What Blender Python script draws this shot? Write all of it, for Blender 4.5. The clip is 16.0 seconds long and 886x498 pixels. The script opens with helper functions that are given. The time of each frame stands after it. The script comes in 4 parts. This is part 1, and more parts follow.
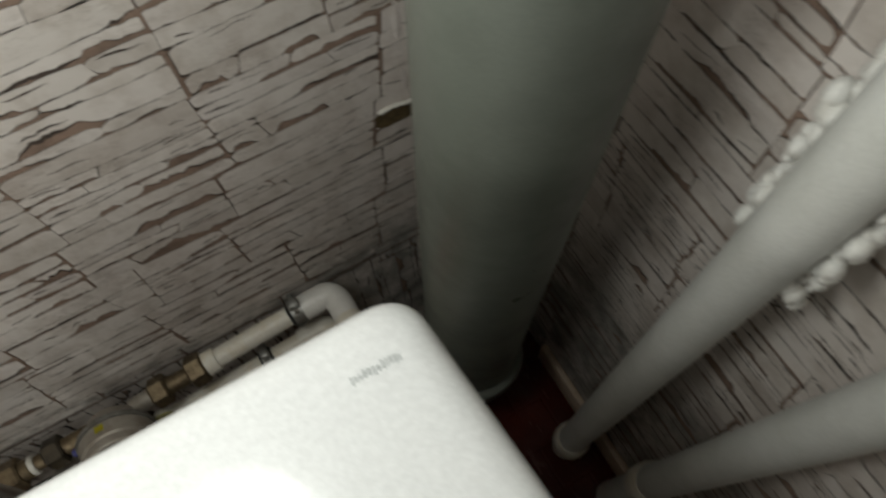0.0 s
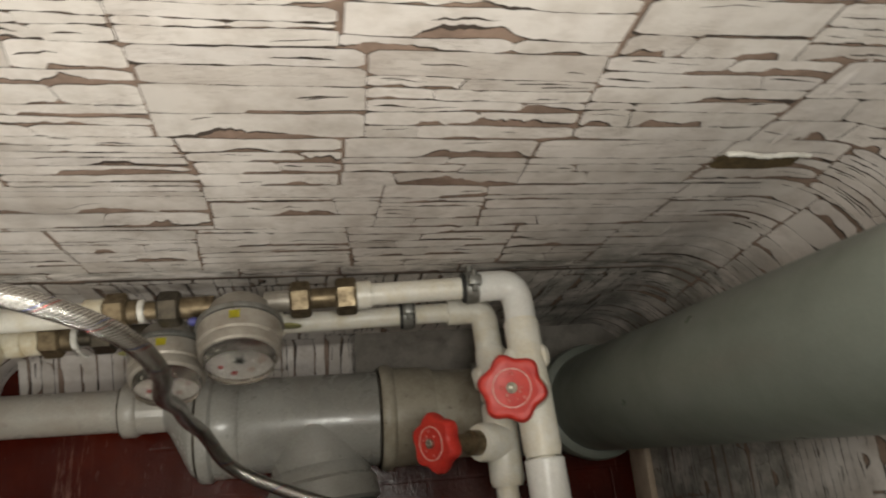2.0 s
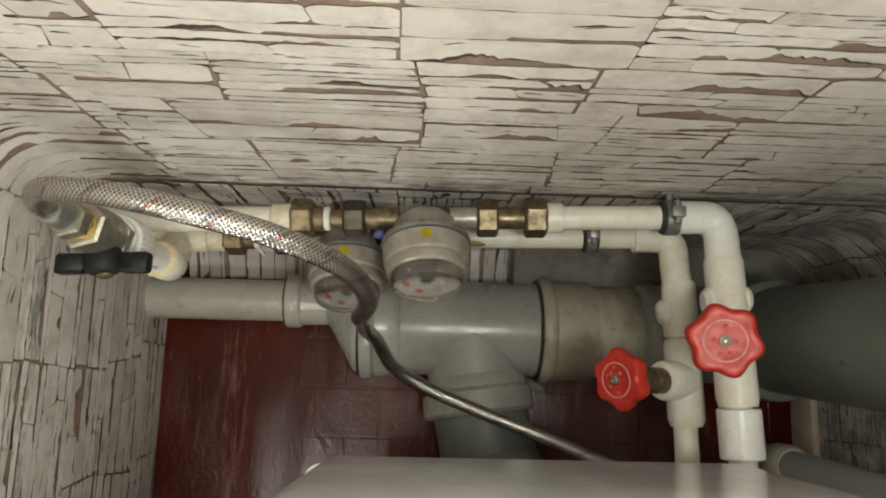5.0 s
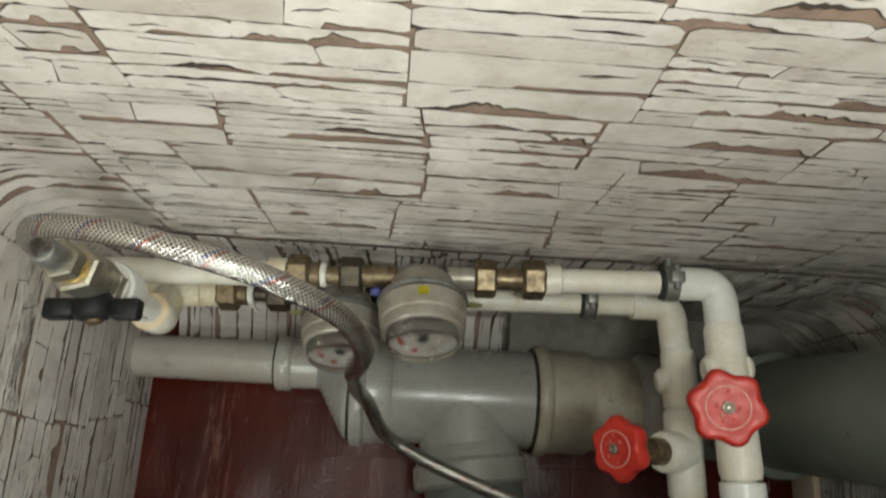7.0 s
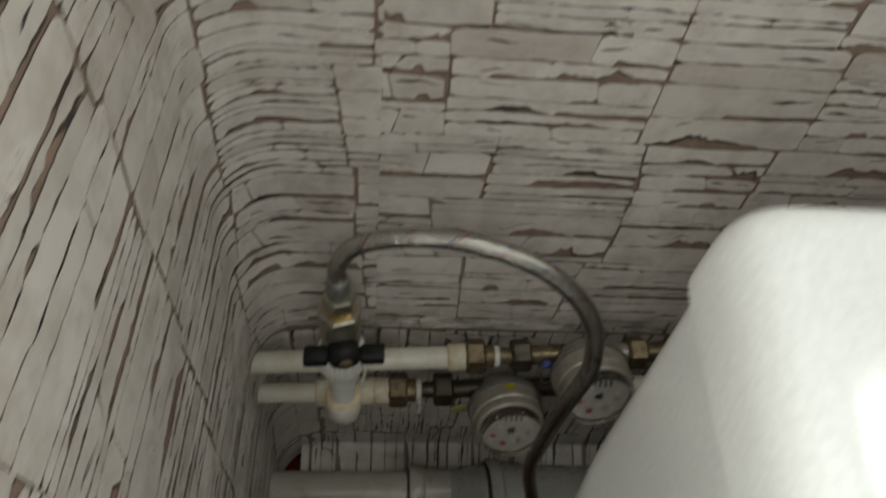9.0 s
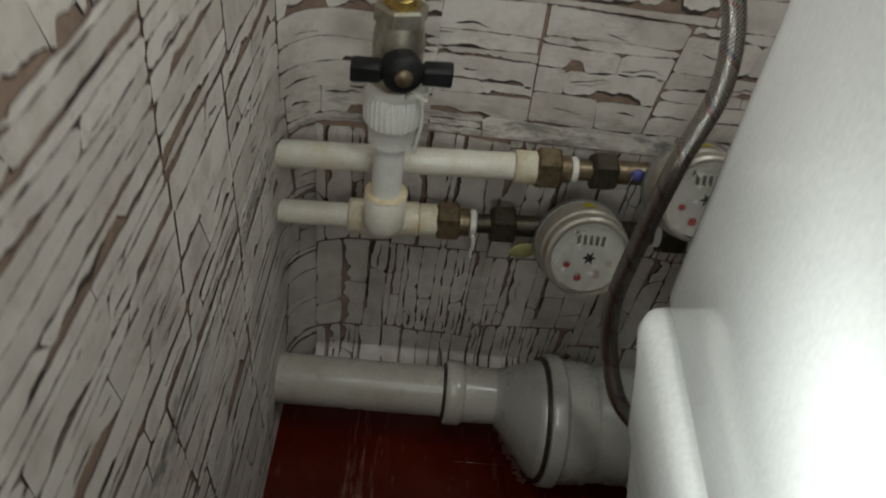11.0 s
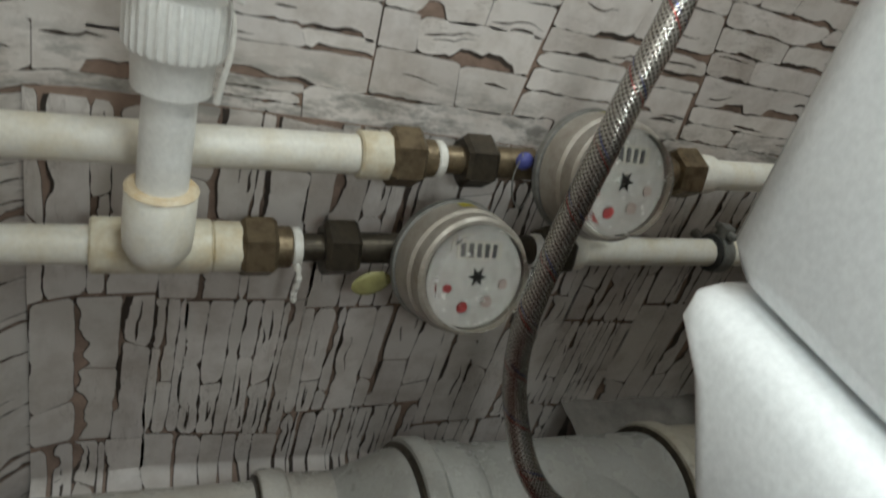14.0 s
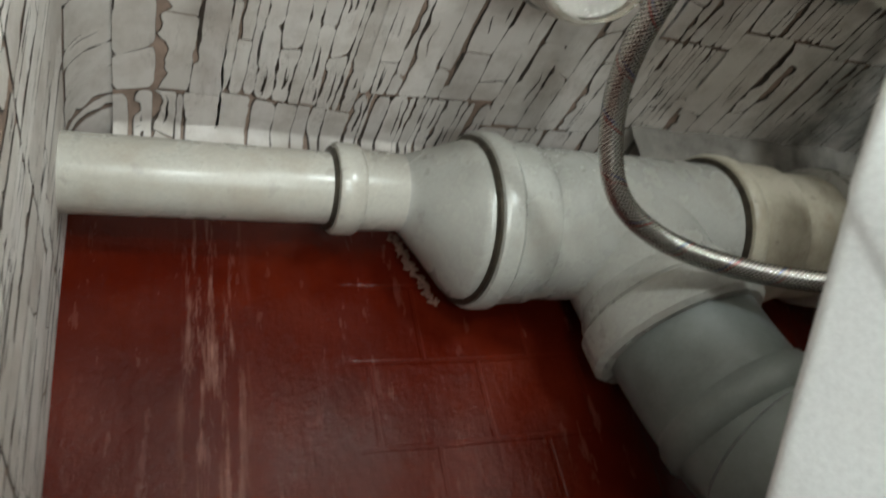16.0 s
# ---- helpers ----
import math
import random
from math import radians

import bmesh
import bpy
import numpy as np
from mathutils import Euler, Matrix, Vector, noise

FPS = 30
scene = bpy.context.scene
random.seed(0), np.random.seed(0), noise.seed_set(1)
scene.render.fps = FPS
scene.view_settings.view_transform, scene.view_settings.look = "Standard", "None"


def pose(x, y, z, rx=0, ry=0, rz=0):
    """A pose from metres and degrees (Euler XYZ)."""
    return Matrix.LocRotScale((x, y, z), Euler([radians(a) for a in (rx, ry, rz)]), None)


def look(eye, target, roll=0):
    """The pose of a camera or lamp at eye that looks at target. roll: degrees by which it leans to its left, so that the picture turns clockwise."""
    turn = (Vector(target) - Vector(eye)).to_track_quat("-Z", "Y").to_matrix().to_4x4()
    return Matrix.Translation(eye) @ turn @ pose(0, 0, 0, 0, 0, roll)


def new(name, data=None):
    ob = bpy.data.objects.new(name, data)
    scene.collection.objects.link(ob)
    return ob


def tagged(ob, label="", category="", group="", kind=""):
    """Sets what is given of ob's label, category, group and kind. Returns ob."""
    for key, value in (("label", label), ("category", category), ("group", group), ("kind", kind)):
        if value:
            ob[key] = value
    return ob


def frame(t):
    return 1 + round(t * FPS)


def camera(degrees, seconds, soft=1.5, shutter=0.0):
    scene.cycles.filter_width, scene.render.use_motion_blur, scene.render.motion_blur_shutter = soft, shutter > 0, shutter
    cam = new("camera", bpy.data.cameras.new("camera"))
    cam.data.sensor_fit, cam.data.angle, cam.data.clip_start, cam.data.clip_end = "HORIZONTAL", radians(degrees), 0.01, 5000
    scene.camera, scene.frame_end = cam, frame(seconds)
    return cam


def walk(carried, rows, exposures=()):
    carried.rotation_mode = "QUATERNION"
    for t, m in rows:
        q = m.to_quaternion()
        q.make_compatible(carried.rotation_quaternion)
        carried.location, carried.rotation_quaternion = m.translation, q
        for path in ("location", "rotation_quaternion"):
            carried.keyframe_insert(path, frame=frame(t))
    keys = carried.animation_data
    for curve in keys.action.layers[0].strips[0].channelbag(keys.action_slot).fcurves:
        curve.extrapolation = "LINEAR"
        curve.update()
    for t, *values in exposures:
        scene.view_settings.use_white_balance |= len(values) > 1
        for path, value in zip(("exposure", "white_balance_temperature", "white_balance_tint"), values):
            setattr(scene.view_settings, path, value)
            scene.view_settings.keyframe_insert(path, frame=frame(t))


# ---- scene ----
cam = camera(64.2, 16.0, soft=2.0, shutter=0.5)
PATH = [
    (0, (0.587, -0.342, 1.07), (0.961, 0.419, -0.741), -4.1),
    (0.2, (0.571, -0.323, 1.061), (0.934, 0.481, -0.734), -4.6),
    (0.5, (0.549, -0.282, 1.067), (0.950, 0.479, -0.739), 3.2),
    (0.8, (0.525, -0.263, 1.054), (0.897, 0.508, -0.754), 3.7),
    (1, (0.501, -0.253, 1.037), (0.87, 0.49, -0.783), 9.1),
    (1.5, (0.455, -0.236, 1.004), (0.85, 0.449, -0.833), 22.2),
    (2, (0.417, -0.219, 0.992), (0.764, 0.461, -0.856), 24.0),
    (2.5, (0.369, -0.211, 0.981), (0.629, 0.463, -0.884), 22.6),
    (3, (0.343, -0.194, 0.971), (0.54, 0.402, -0.928), 20.7),
    (3.5, (0.348, -0.169, 0.964), (0.467, 0.212, -0.996), 18.4),
    (3.7, (0.367, -0.154, 0.953), (0.46, 0.142, -1.022), 18.8),
    (5.8, (0.316, -0.167, 0.955), (0.395, 0.197, -1.01), 14.1),
    (6, (0.315, -0.165, 0.954), (0.398, 0.18, -1.014), 15.5),
    (6.5, (0.319, -0.169, 0.948), (0.392, 0.191, -1.018), 13.8),
    (7, (0.332, -0.178, 0.944), (0.424, 0.381, -0.974), 12.7),
    (7.5, (0.321, -0.211, 0.949), (0.432, 0.567, -0.89), 10.9),
    (8, (0.281, -0.256, 0.988), (0.453, 0.729, -0.745), 10.8),
    (8.5, (0.202, -0.311, 0.988), (0.419, 0.826, -0.643), 10.0),
    (9, (0.139, -0.376, 0.952), (0.314, 0.844, -0.623), 8.4),
    (9.5, (0.12, -0.442, 0.886), (0.286, 0.768, -0.697), 10.5),
    (9.7, (0.121, -0.471, 0.864), (0.253, 0.755, -0.711), 10.3),
    (11.8, (0.12, -0.497, 0.574), (0.29, 1.055, -0.677), 10.7),
    (12, (0.121, -0.473, 0.563), (0.396, 1.098, -0.644), 11.8),
    (12.5, (0.102, -0.431, 0.569), (0.56, 1.248, -0.416), 11.1),
    (13, (0.097, -0.401, 0.566), (0.776, 1.235, -0.361), 13.4),
    (13.5, (0.102, -0.392, 0.528), (0.837, 1.227, -0.387), 15.7),
    (14, (0.093, -0.377, 0.499), (0.917, 1.146, -0.501), 18.6),
    (14.5, (0.094, -0.384, 0.485), (0.9, 1.108, -0.576), 20.8),
    (15, (0.085, -0.408, 0.466), (0.845, 1.105, -0.599), 22.9),
    (15.5, (0.083, -0.411, 0.451), (0.838, 0.914, -0.843), 26.8),
    (16, (0.062, -0.377, 0.46), (0.857, 0.627, -1.076), 33.1),
]
EXPOSURES = [  # seconds, stops, kelvin, tint
    (0.0, -0.75, 6500, 11),
    (0.5, -0.28, 6750, 15),
    (1.0, 0.10, 6800, 14),
    (1.5, 0.28, 6800, 14),
    (2.5, 0.42, 6800, 12),
    (3.5, 0.52, 6800, 10),
    (6.0, 0.68, 6750, 7),
    (7.0, 0.57, 6450, 6),
    (8.0, 0.32, 6250, 7),
    (8.5, -0.30, 6500, 11),
    (9.0, -0.98, 6500, 9),
    (9.7, -0.98, 6400, 8),
    (11.8, 0.2, 6300, 8),
    (12.5, 0.38, 6300, 7),
    (13.5, 0.42, 6050, 7),
    (14.5, 0.62, 6000, 7),
    (15.5, 1.25, 6000, 7),
    (16.0, 1.68, 6000, 5),
]
walk(cam, [(t, look(eye, target, roll)) for t, eye, target, roll in PATH], EXPOSURES)

# ---------------------------------------------------------------- light
world = bpy.data.worlds.new("world")
scene.world = world
world.use_nodes = True
world.node_tree.nodes["Background"].inputs[0].default_value = (0.9, 0.95, 1.0, 1)
world.node_tree.nodes["Background"].inputs[1].default_value = 0.012

# fixed unseen lamps, added in place of a flashlight moving with the camera: above the cistern, beside it, and a beam
# from low beside the bowl
def stand_in_lamp(at, watts, size, aim=None, cone=150.0):
    ob = new("torch_stand_in", bpy.data.lights.new("torch_stand_in", "SPOT" if aim else "POINT"))
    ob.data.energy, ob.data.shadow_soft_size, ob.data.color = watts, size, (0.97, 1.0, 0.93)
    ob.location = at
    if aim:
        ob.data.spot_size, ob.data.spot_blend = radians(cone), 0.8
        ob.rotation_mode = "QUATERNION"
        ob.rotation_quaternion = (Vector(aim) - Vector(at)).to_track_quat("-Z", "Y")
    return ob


stand_in_lamp((0.46, -0.222, 1.07), 5.0, 0.06)
stand_in_lamp((0.135, -0.41, 0.93), 2.6, 0.04)
stand_in_lamp((0.165, -0.415, 0.51), 0.80, 0.03, (0.36, -0.20, 0.37), 172)

FLOOR = 0.02
CEIL = 2.2
XL, XR, YF = 0.018, 0.85, -1.35      # papered faces of the side walls, front wall


# ---------------------------------------------------------------- materials
def mat(name, rough=0.5, metal=0.0):
    m = bpy.data.materials.new(name)
    m.use_nodes = True
    nt = m.node_tree
    b = nt.nodes["Principled BSDF"]
    b.inputs["Roughness"].default_value = rough
    b.inputs["Metallic"].default_value = metal
    return m, nt, b


def link(nt, a, b):
    nt.links.new(a, b)


def coords(nt, scale=(1, 1, 1), uv=False):
    tc = nt.nodes.new("ShaderNodeTexCoord")
    mp = nt.nodes.new("ShaderNodeMapping")
    mp.inputs["Scale"].default_value = scale
    link(nt, tc.outputs["UV" if uv else "Object"], mp.inputs[0])
    return mp.outputs[0]


def noise_tex(nt, vec, scale, detail=4.0, rough=0.6):
    n = nt.nodes.new("ShaderNodeTexNoise")
    n.inputs["Scale"].default_value = scale
    n.inputs["Detail"].default_value = detail
    n.inputs["Roughness"].default_value = rough
    link(nt, vec, n.inputs["Vector"])
    return n.outputs["Fac"]


def ramp(nt, fac, stops):
    r = nt.nodes.new("ShaderNodeValToRGB")
    while len(r.color_ramp.elements) < len(stops):
        r.color_ramp.elements.new(0.5)
    for e, (p, c) in zip(r.color_ramp.elements, stops):
        e.position = p
        e.color = (*c, 1) if len(c) == 3 else c
    link(nt, fac, r.inputs[0])
    return r.outputs[0]


def mix(nt, fac, a, b, mode="MIX"):
    m = nt.nodes.new("ShaderNodeMix")
    m.data_type, m.blend_type = "RGBA", mode
    for sock, v in ((m.inputs[0], fac), (m.inputs[6], a), (m.inputs[7], b)):
        if isinstance(v, bpy.types.NodeSocket):
            link(nt, v, sock)
        elif isinstance(v, tuple):
            sock.default_value = (*v, 1)
        else:
            sock.default_value = v
    return m.outputs[2]


def bump(nt, b, height, strength=0.2, dist=0.001):
    n = nt.nodes.new("ShaderNodeBump")
    n.inputs["Strength"].default_value = strength
    n.inputs["Distance"].default_value = dist
    link(nt, height, n.inputs["Height"])
    link(nt, n.outputs[0], b.inputs["Normal"])


def surface(name, base, dark, rough=0.5, metal=0.0, scale=60, spots=0.0, grain=400, lo=0.42, hi=0.72, bumps=0.1):
    """Two-scale variation: soft stains of the colour dark over base, fine grain in relief."""
    m, nt, b = mat(name, rough, metal)
    v = coords(nt)
    stain = noise_tex(nt, v, scale, 6, 0.65)
    col = mix(nt, ramp(nt, stain, [(lo, (0, 0, 0)), (hi, (1, 1, 1))]), base, dark)
    fine = noise_tex(nt, v, grain, 3, 0.6)
    col = mix(nt, 0.25, col, ramp(nt, fine, [(0.3, (0.55, 0.55, 0.55)), (0.7, (1, 1, 1))]), "MULTIPLY")
    if spots:
        s = noise_tex(nt, v, scale * 3.1, 2, 0.5)
        col = mix(nt, ramp(nt, s, [(0.68, (0, 0, 0)), (0.72, (spots,) * 3)]), col, tuple(c * 0.3 for c in dark))
    link(nt, col, b.inputs["Base Color"])
    r = ramp(nt, stain, [(0.3, (max(rough - 0.1, 0.03),) * 3), (0.75, (min(rough + 0.15, 1),) * 3)])
    link(nt, r, b.inputs["Roughness"])
    bump(nt, b, fine, bumps, 0.0006)
    return m


def stone_mat(name, along):
    """Printed pale stone: streaks that run along the stone, tint by stone, hair cracks."""
    m, nt, b = mat(name, 0.62)
    v = coords(nt, along)
    geo = nt.nodes.new("ShaderNodeNewGeometry")
    tint = ramp(nt, geo.outputs["Random Per Island"], [(0.0, (0.57, 0.52, 0.48)), (0.3, (0.66, 0.615, 0.575)), (0.7, (0.725, 0.675, 0.635)), (1.0, (0.63, 0.585, 0.555))])
    streak = noise_tex(nt, v, 22, 8, 0.72)
    col = mix(nt, ramp(nt, streak, [(0.32, (0.30,) * 3), (0.56, (0.0, 0.0, 0.0))]), tint, (0.37, 0.315, 0.28))
    crack = noise_tex(nt, v, 26, 5, 0.6)
    col = mix(nt, ramp(nt, crack, [(0.488, (0, 0, 0)), (0.498, (0.4,) * 3), (0.502, (0.4,) * 3), (0.513, (0, 0, 0))]), col, (0.22, 0.175, 0.15))
    gate = noise_tex(nt, coords(nt), 14, 2, 0.5)
    col = mix(nt, ramp(nt, gate, [(0.40, (0, 0, 0)), (0.52, (1, 1, 1))]), col, mix(nt, 0.93, col, tint))
    blotch = noise_tex(nt, coords(nt), 32, 6, 0.65)
    col = mix(nt, 1.0, col, ramp(nt, blotch, [(0.34, (0.80, 0.775, 0.75)), (0.56, (1.0, 1.0, 1.0))]), "MULTIPLY")
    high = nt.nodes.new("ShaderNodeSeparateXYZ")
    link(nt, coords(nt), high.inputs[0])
    # broken grey band across the paper at the upper pipe's height
    pipe_band = ramp(nt, high.outputs[2], [(0.325, (0, 0, 0)), (0.338, (1, 1, 1)), (0.352, (1, 1, 1)), (0.375, (0, 0, 0))])
    grey_patches = ramp(nt, noise_tex(nt, coords(nt, (1, 1, 3)), 28, 5, 0.7), [(0.46, (0, 0, 0)), (0.60, (0.75,) * 3)])
    col = mix(nt, mix(nt, 1.0, pipe_band, grey_patches, "MULTIPLY"), col, (0.17, 0.165, 0.145))
    # dark grey patches, fading in low down and towards larger x
    far = ramp(nt, high.outputs[0], [(0.54, (0, 0, 0)), (0.66, (1, 1, 1))])
    foot = ramp(nt, high.outputs[2], [(0.33, (1, 1, 1)), (0.47, (0, 0, 0))])
    corner_patches = ramp(nt, noise_tex(nt, coords(nt), 19, 6, 0.7), [(0.40, (0, 0, 0)), (0.58, (0.7,) * 3)])
    col = mix(nt, mix(nt, 1.0, mix(nt, 1.0, far, foot, "MULTIPLY"), corner_patches, "MULTIPLY"), col, (0.15, 0.15, 0.125))
    link(nt, col, b.inputs["Base Color"])
    bump(nt, b, mix(nt, 0.5, streak, blotch), 0.45, 0.002)
    return m


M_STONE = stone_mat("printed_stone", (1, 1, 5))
M_STONE_V = stone_mat("printed_stone_upright", (5, 5, 1))
M_CRACK = surface("printed_joint", (0.070, 0.052, 0.042), (0.032, 0.024, 0.019), 0.7, scale=30)
M_BROWN = surface("printed_brown", (0.31, 0.215, 0.165), (0.16, 0.11, 0.085), 0.7, scale=40)
M_PLASTER = surface("old_plaster", (0.55, 0.50, 0.43), (0.38, 0.33, 0.28), 0.85, scale=18, bumps=0.4)
M_BARE = surface("bare_plaster_edge", (0.62, 0.50, 0.38), (0.45, 0.34, 0.25), 0.85, scale=30, bumps=0.4)
M_MORTAR = surface("grey_mortar", (0.23, 0.21, 0.185), (0.13, 0.115, 0.10), 0.9, scale=40, bumps=0.9)
M_HOLE = surface("dark_wall_in_hole", (0.13, 0.088, 0.035), (0.035, 0.024, 0.013), 0.9, scale=90)
M_CEIL = surface("ceiling_paint", (0.75, 0.74, 0.71), (0.66, 0.64, 0.6), 0.8, scale=8)
M_PPR = surface("white_polypropylene", (0.82, 0.79, 0.71), (0.72, 0.65, 0.50), 0.36, scale=45, bumps=0.05)
M_PPR_OLD = surface("yellowed_polypropylene", (0.72, 0.67, 0.54), (0.55, 0.44, 0.26), 0.42, scale=70, bumps=0.05)
M_WELD = surface("browned_weld", (0.70, 0.60, 0.43), (0.55, 0.39, 0.20), 0.4, scale=120, bumps=0.05)
M_PPR_NEW = surface("new_white_polypropylene", (0.83, 0.82, 0.785), (0.76, 0.74, 0.69), 0.33, scale=45, bumps=0.03)
M_SEWER = surface("grey_sewer_plastic", (0.36, 0.352, 0.325), (0.28, 0.262, 0.23), 0.27, scale=24, spots=0.25, bumps=0.05)
M_DRAIN = surface("yellowed_white_drain_plastic", (0.45, 0.425, 0.38), (0.36, 0.315, 0.26), 0.28, scale=24, spots=0.2, bumps=0.05)
M_SEWER_B = surface("dirty_beige_sewer_plastic", (0.44, 0.40, 0.32), (0.27, 0.23, 0.165), 0.4, scale=30, spots=0.4, bumps=0.08)
M_SEWER_D = surface("dark_grey_sewer_plastic", (0.17, 0.185, 0.175), (0.12, 0.13, 0.12), 0.4, scale=24, bumps=0.05)
M_RISER = surface("grey_green_riser", (0.135, 0.150, 0.128), (0.09, 0.10, 0.083), 0.36, scale=9, bumps=0.08)
M_RISER_W = surface("painted_riser", (0.70, 0.71, 0.68), (0.60, 0.61, 0.57), 0.38, scale=14, bumps=0.1)
M_FOAM = surface("white_foam", (0.80, 0.80, 0.77), (0.62, 0.60, 0.55), 0.9, scale=80, bumps=0.9)
M_BRASS = surface("dull_brass", (0.225, 0.172, 0.105), (0.085, 0.060, 0.034), 0.40, 0.7, scale=120)
M_NICKEL = surface("worn_nickel", (0.46, 0.43, 0.36), (0.28, 0.24, 0.17), 0.38, 0.9, scale=120)
M_BRIGHT = surface("bright_brass", (0.62, 0.45, 0.14), (0.42, 0.28, 0.07), 0.28, 0.9, scale=120)
M_OLDNUT = surface("tarnished_dark_nut", (0.085, 0.07, 0.05), (0.04, 0.034, 0.026), 0.42, 0.7, scale=120)
M_METER = surface("taupe_meter_body", (0.42, 0.385, 0.335), (0.30, 0.26, 0.21), 0.36, 0.35, scale=60)
M_BLACK = surface("black_plastic", (0.007, 0.007, 0.008), (0.012, 0.012, 0.012), 0.5, scale=60)
M_BLACK.node_tree.nodes["Principled BSDF"].inputs["Specular IOR Level"].default_value = 0.3
M_RUBBER = surface("black_rubber", (0.025, 0.025, 0.024), (0.05, 0.047, 0.042), 0.75, scale=80)
M_STEEL = surface("galvanised_steel", (0.36, 0.36, 0.34), (0.22, 0.21, 0.18), 0.45, 0.8, scale=90)
M_RED = surface("red_handwheel_plastic", (0.56, 0.040, 0.026), (0.42, 0.022, 0.018), 0.36, scale=70, bumps=0.06)
M_RED.node_tree.nodes["Principled BSDF"].inputs["Specular IOR Level"].default_value = 0.3
M_WORN = surface("worn_pale_red", (0.58, 0.20, 0.16), (0.53, 0.035, 0.025), 0.6, scale=190, lo=0.4, hi=0.6)
M_RINGMARK = surface("pale_print_on_red", (0.66, 0.36, 0.31), (0.55, 0.16, 0.12), 0.55, scale=150)
M_CHINA = surface("white_porcelain", (0.86, 0.88, 0.885), (0.84, 0.86, 0.865), 0.1, scale=6, bumps=0.0)
M_BADGE = surface("grey_badge_print", (0.35, 0.38, 0.38), (0.42, 0.44, 0.44), 0.4)
M_DIAL = surface("dial_face", (0.72, 0.71, 0.70), (0.58, 0.56, 0.55), 0.5, scale=120)
M_INK = surface("black_ink", (0.02, 0.02, 0.02), (0.03, 0.03, 0.03), 0.5)
M_REDINK = surface("red_ink", (0.55, 0.08, 0.08), (0.4, 0.05, 0.05), 0.5)
M_FADED = surface("faded_pink_print", (0.60, 0.50, 0.47), (0.48, 0.34, 0.32), 0.6, scale=190)
M_GREYINK = surface("grey_ink", (0.13, 0.13, 0.14), (0.22, 0.21, 0.21), 0.5)
M_TAPE = surface("white_thread_tape", (0.75, 0.73, 0.68), (0.6, 0.57, 0.5), 0.7, scale=150)
M_YELLOW = surface("yellow_sticker", (0.70, 0.62, 0.03), (0.55, 0.46, 0.03), 0.5)
M_TAG = surface("olive_seal_tag", (0.34, 0.32, 0.13), (0.22, 0.20, 0.08), 0.45, scale=90)
M_BLUE = surface("blue_seal", (0.08, 0.09, 0.30), (0.05, 0.05, 0.2), 0.5)
M_DEBRIS = surface("cement_crumbs", (0.20, 0.105, 0.075), (0.10, 0.04, 0.03), 0.9, scale=90, bumps=0.8)


def red_floor_mat():
    m, nt, b = mat("red_floor_paint", 0.3)
    b.inputs["Specular IOR Level"].default_value = 0.26
    v = coords(nt)
    big = noise_tex(nt, v, 9, 5, 0.6)
    col = ramp(nt, big, [(0.3, (0.036, 0.0025, 0.0009)), (0.55, (0.062, 0.0052, 0.0014)), (0.75, (0.092, 0.0102, 0.0030))])
    smear = noise_tex(nt, coords(nt, (5, 1.0, 1)), 16, 5, 0.65)
    col = mix(nt, ramp(nt, smear, [(0.60, (0, 0, 0)), (0.74, (0.30,) * 3)]), col, (0.20, 0.065, 0.05))
    sepx = nt.nodes.new("ShaderNodeSeparateXYZ")
    link(nt, v, sepx.inputs[0])
    lane = ramp(nt, sepx.outputs[0], [(0.085, (0, 0, 0)), (0.100, (1, 1, 1)), (0.118, (1, 1, 1)), (0.135, (0, 0, 0))])
    scuff = ramp(nt, noise_tex(nt, coords(nt, (9, 0.8, 1)), 14, 5, 0.7), [(0.49, (0, 0, 0)), (0.64, (0.45,) * 3)])
    col = mix(nt, mix(nt, 1.0, lane, scuff, "MULTIPLY"), col, (0.36, 0.19, 0.15))
    link(nt, col, b.inputs["Base Color"])
    link(nt, ramp(nt, smear, [(0.4, (0.13,) * 3), (0.75, (0.36,) * 3)]), b.inputs["Roughness"])
    tiles = nt.nodes.new("ShaderNodeTexBrick")
    tiles.inputs["Scale"].default_value = 1.0
    tiles.inputs["Brick Width"].default_value, tiles.inputs["Row Height"].default_value = 0.085, 0.062
    tiles.inputs["Mortar Size"].default_value, tiles.inputs["Mortar Smooth"].default_value = 0.0022, 0.4
    tiles.inputs["Color1"].default_value = tiles.inputs["Color2"].default_value = (1, 1, 1, 1)
    tiles.inputs["Mortar"].default_value = (0, 0, 0, 1)
    link(nt, v, tiles.inputs["Vector"])
    sep = nt.nodes.new("ShaderNodeSeparateXYZ")
    link(nt, v, sep.inputs[0])
    there = ramp(nt, sep.outputs[0], [(0.19, (0, 0, 0)), (0.23, (1, 1, 1))])
    grooves = mix(nt, there, (1.0, 1.0, 1.0), tiles.outputs["Color"])
    rough = mix(nt, 0.5, noise_tex(nt, coords(nt, (3, 1, 1)), 40, 4, 0.6), noise_tex(nt, v, 150, 4, 0.7))
    bump(nt, b, mix(nt, 0.28, rough, grooves), 0.5, 0.003)
    return m


def glass_mat():
    m, nt, b = mat("scratched_clear_cap", 0.12)
    b.inputs["Transmission Weight"].default_value = 1.0
    b.inputs["IOR"].default_value = 1.3
    b.inputs["Base Color"].default_value = (0.93, 0.92, 0.89, 1)
    sc = noise_tex(nt, coords(nt, (1, 1, 1)), 190, 4, 0.6)
    link(nt, ramp(nt, sc, [(0.4, (0.05,) * 3), (0.75, (0.35,) * 3)]), b.inputs["Roughness"])
    return m


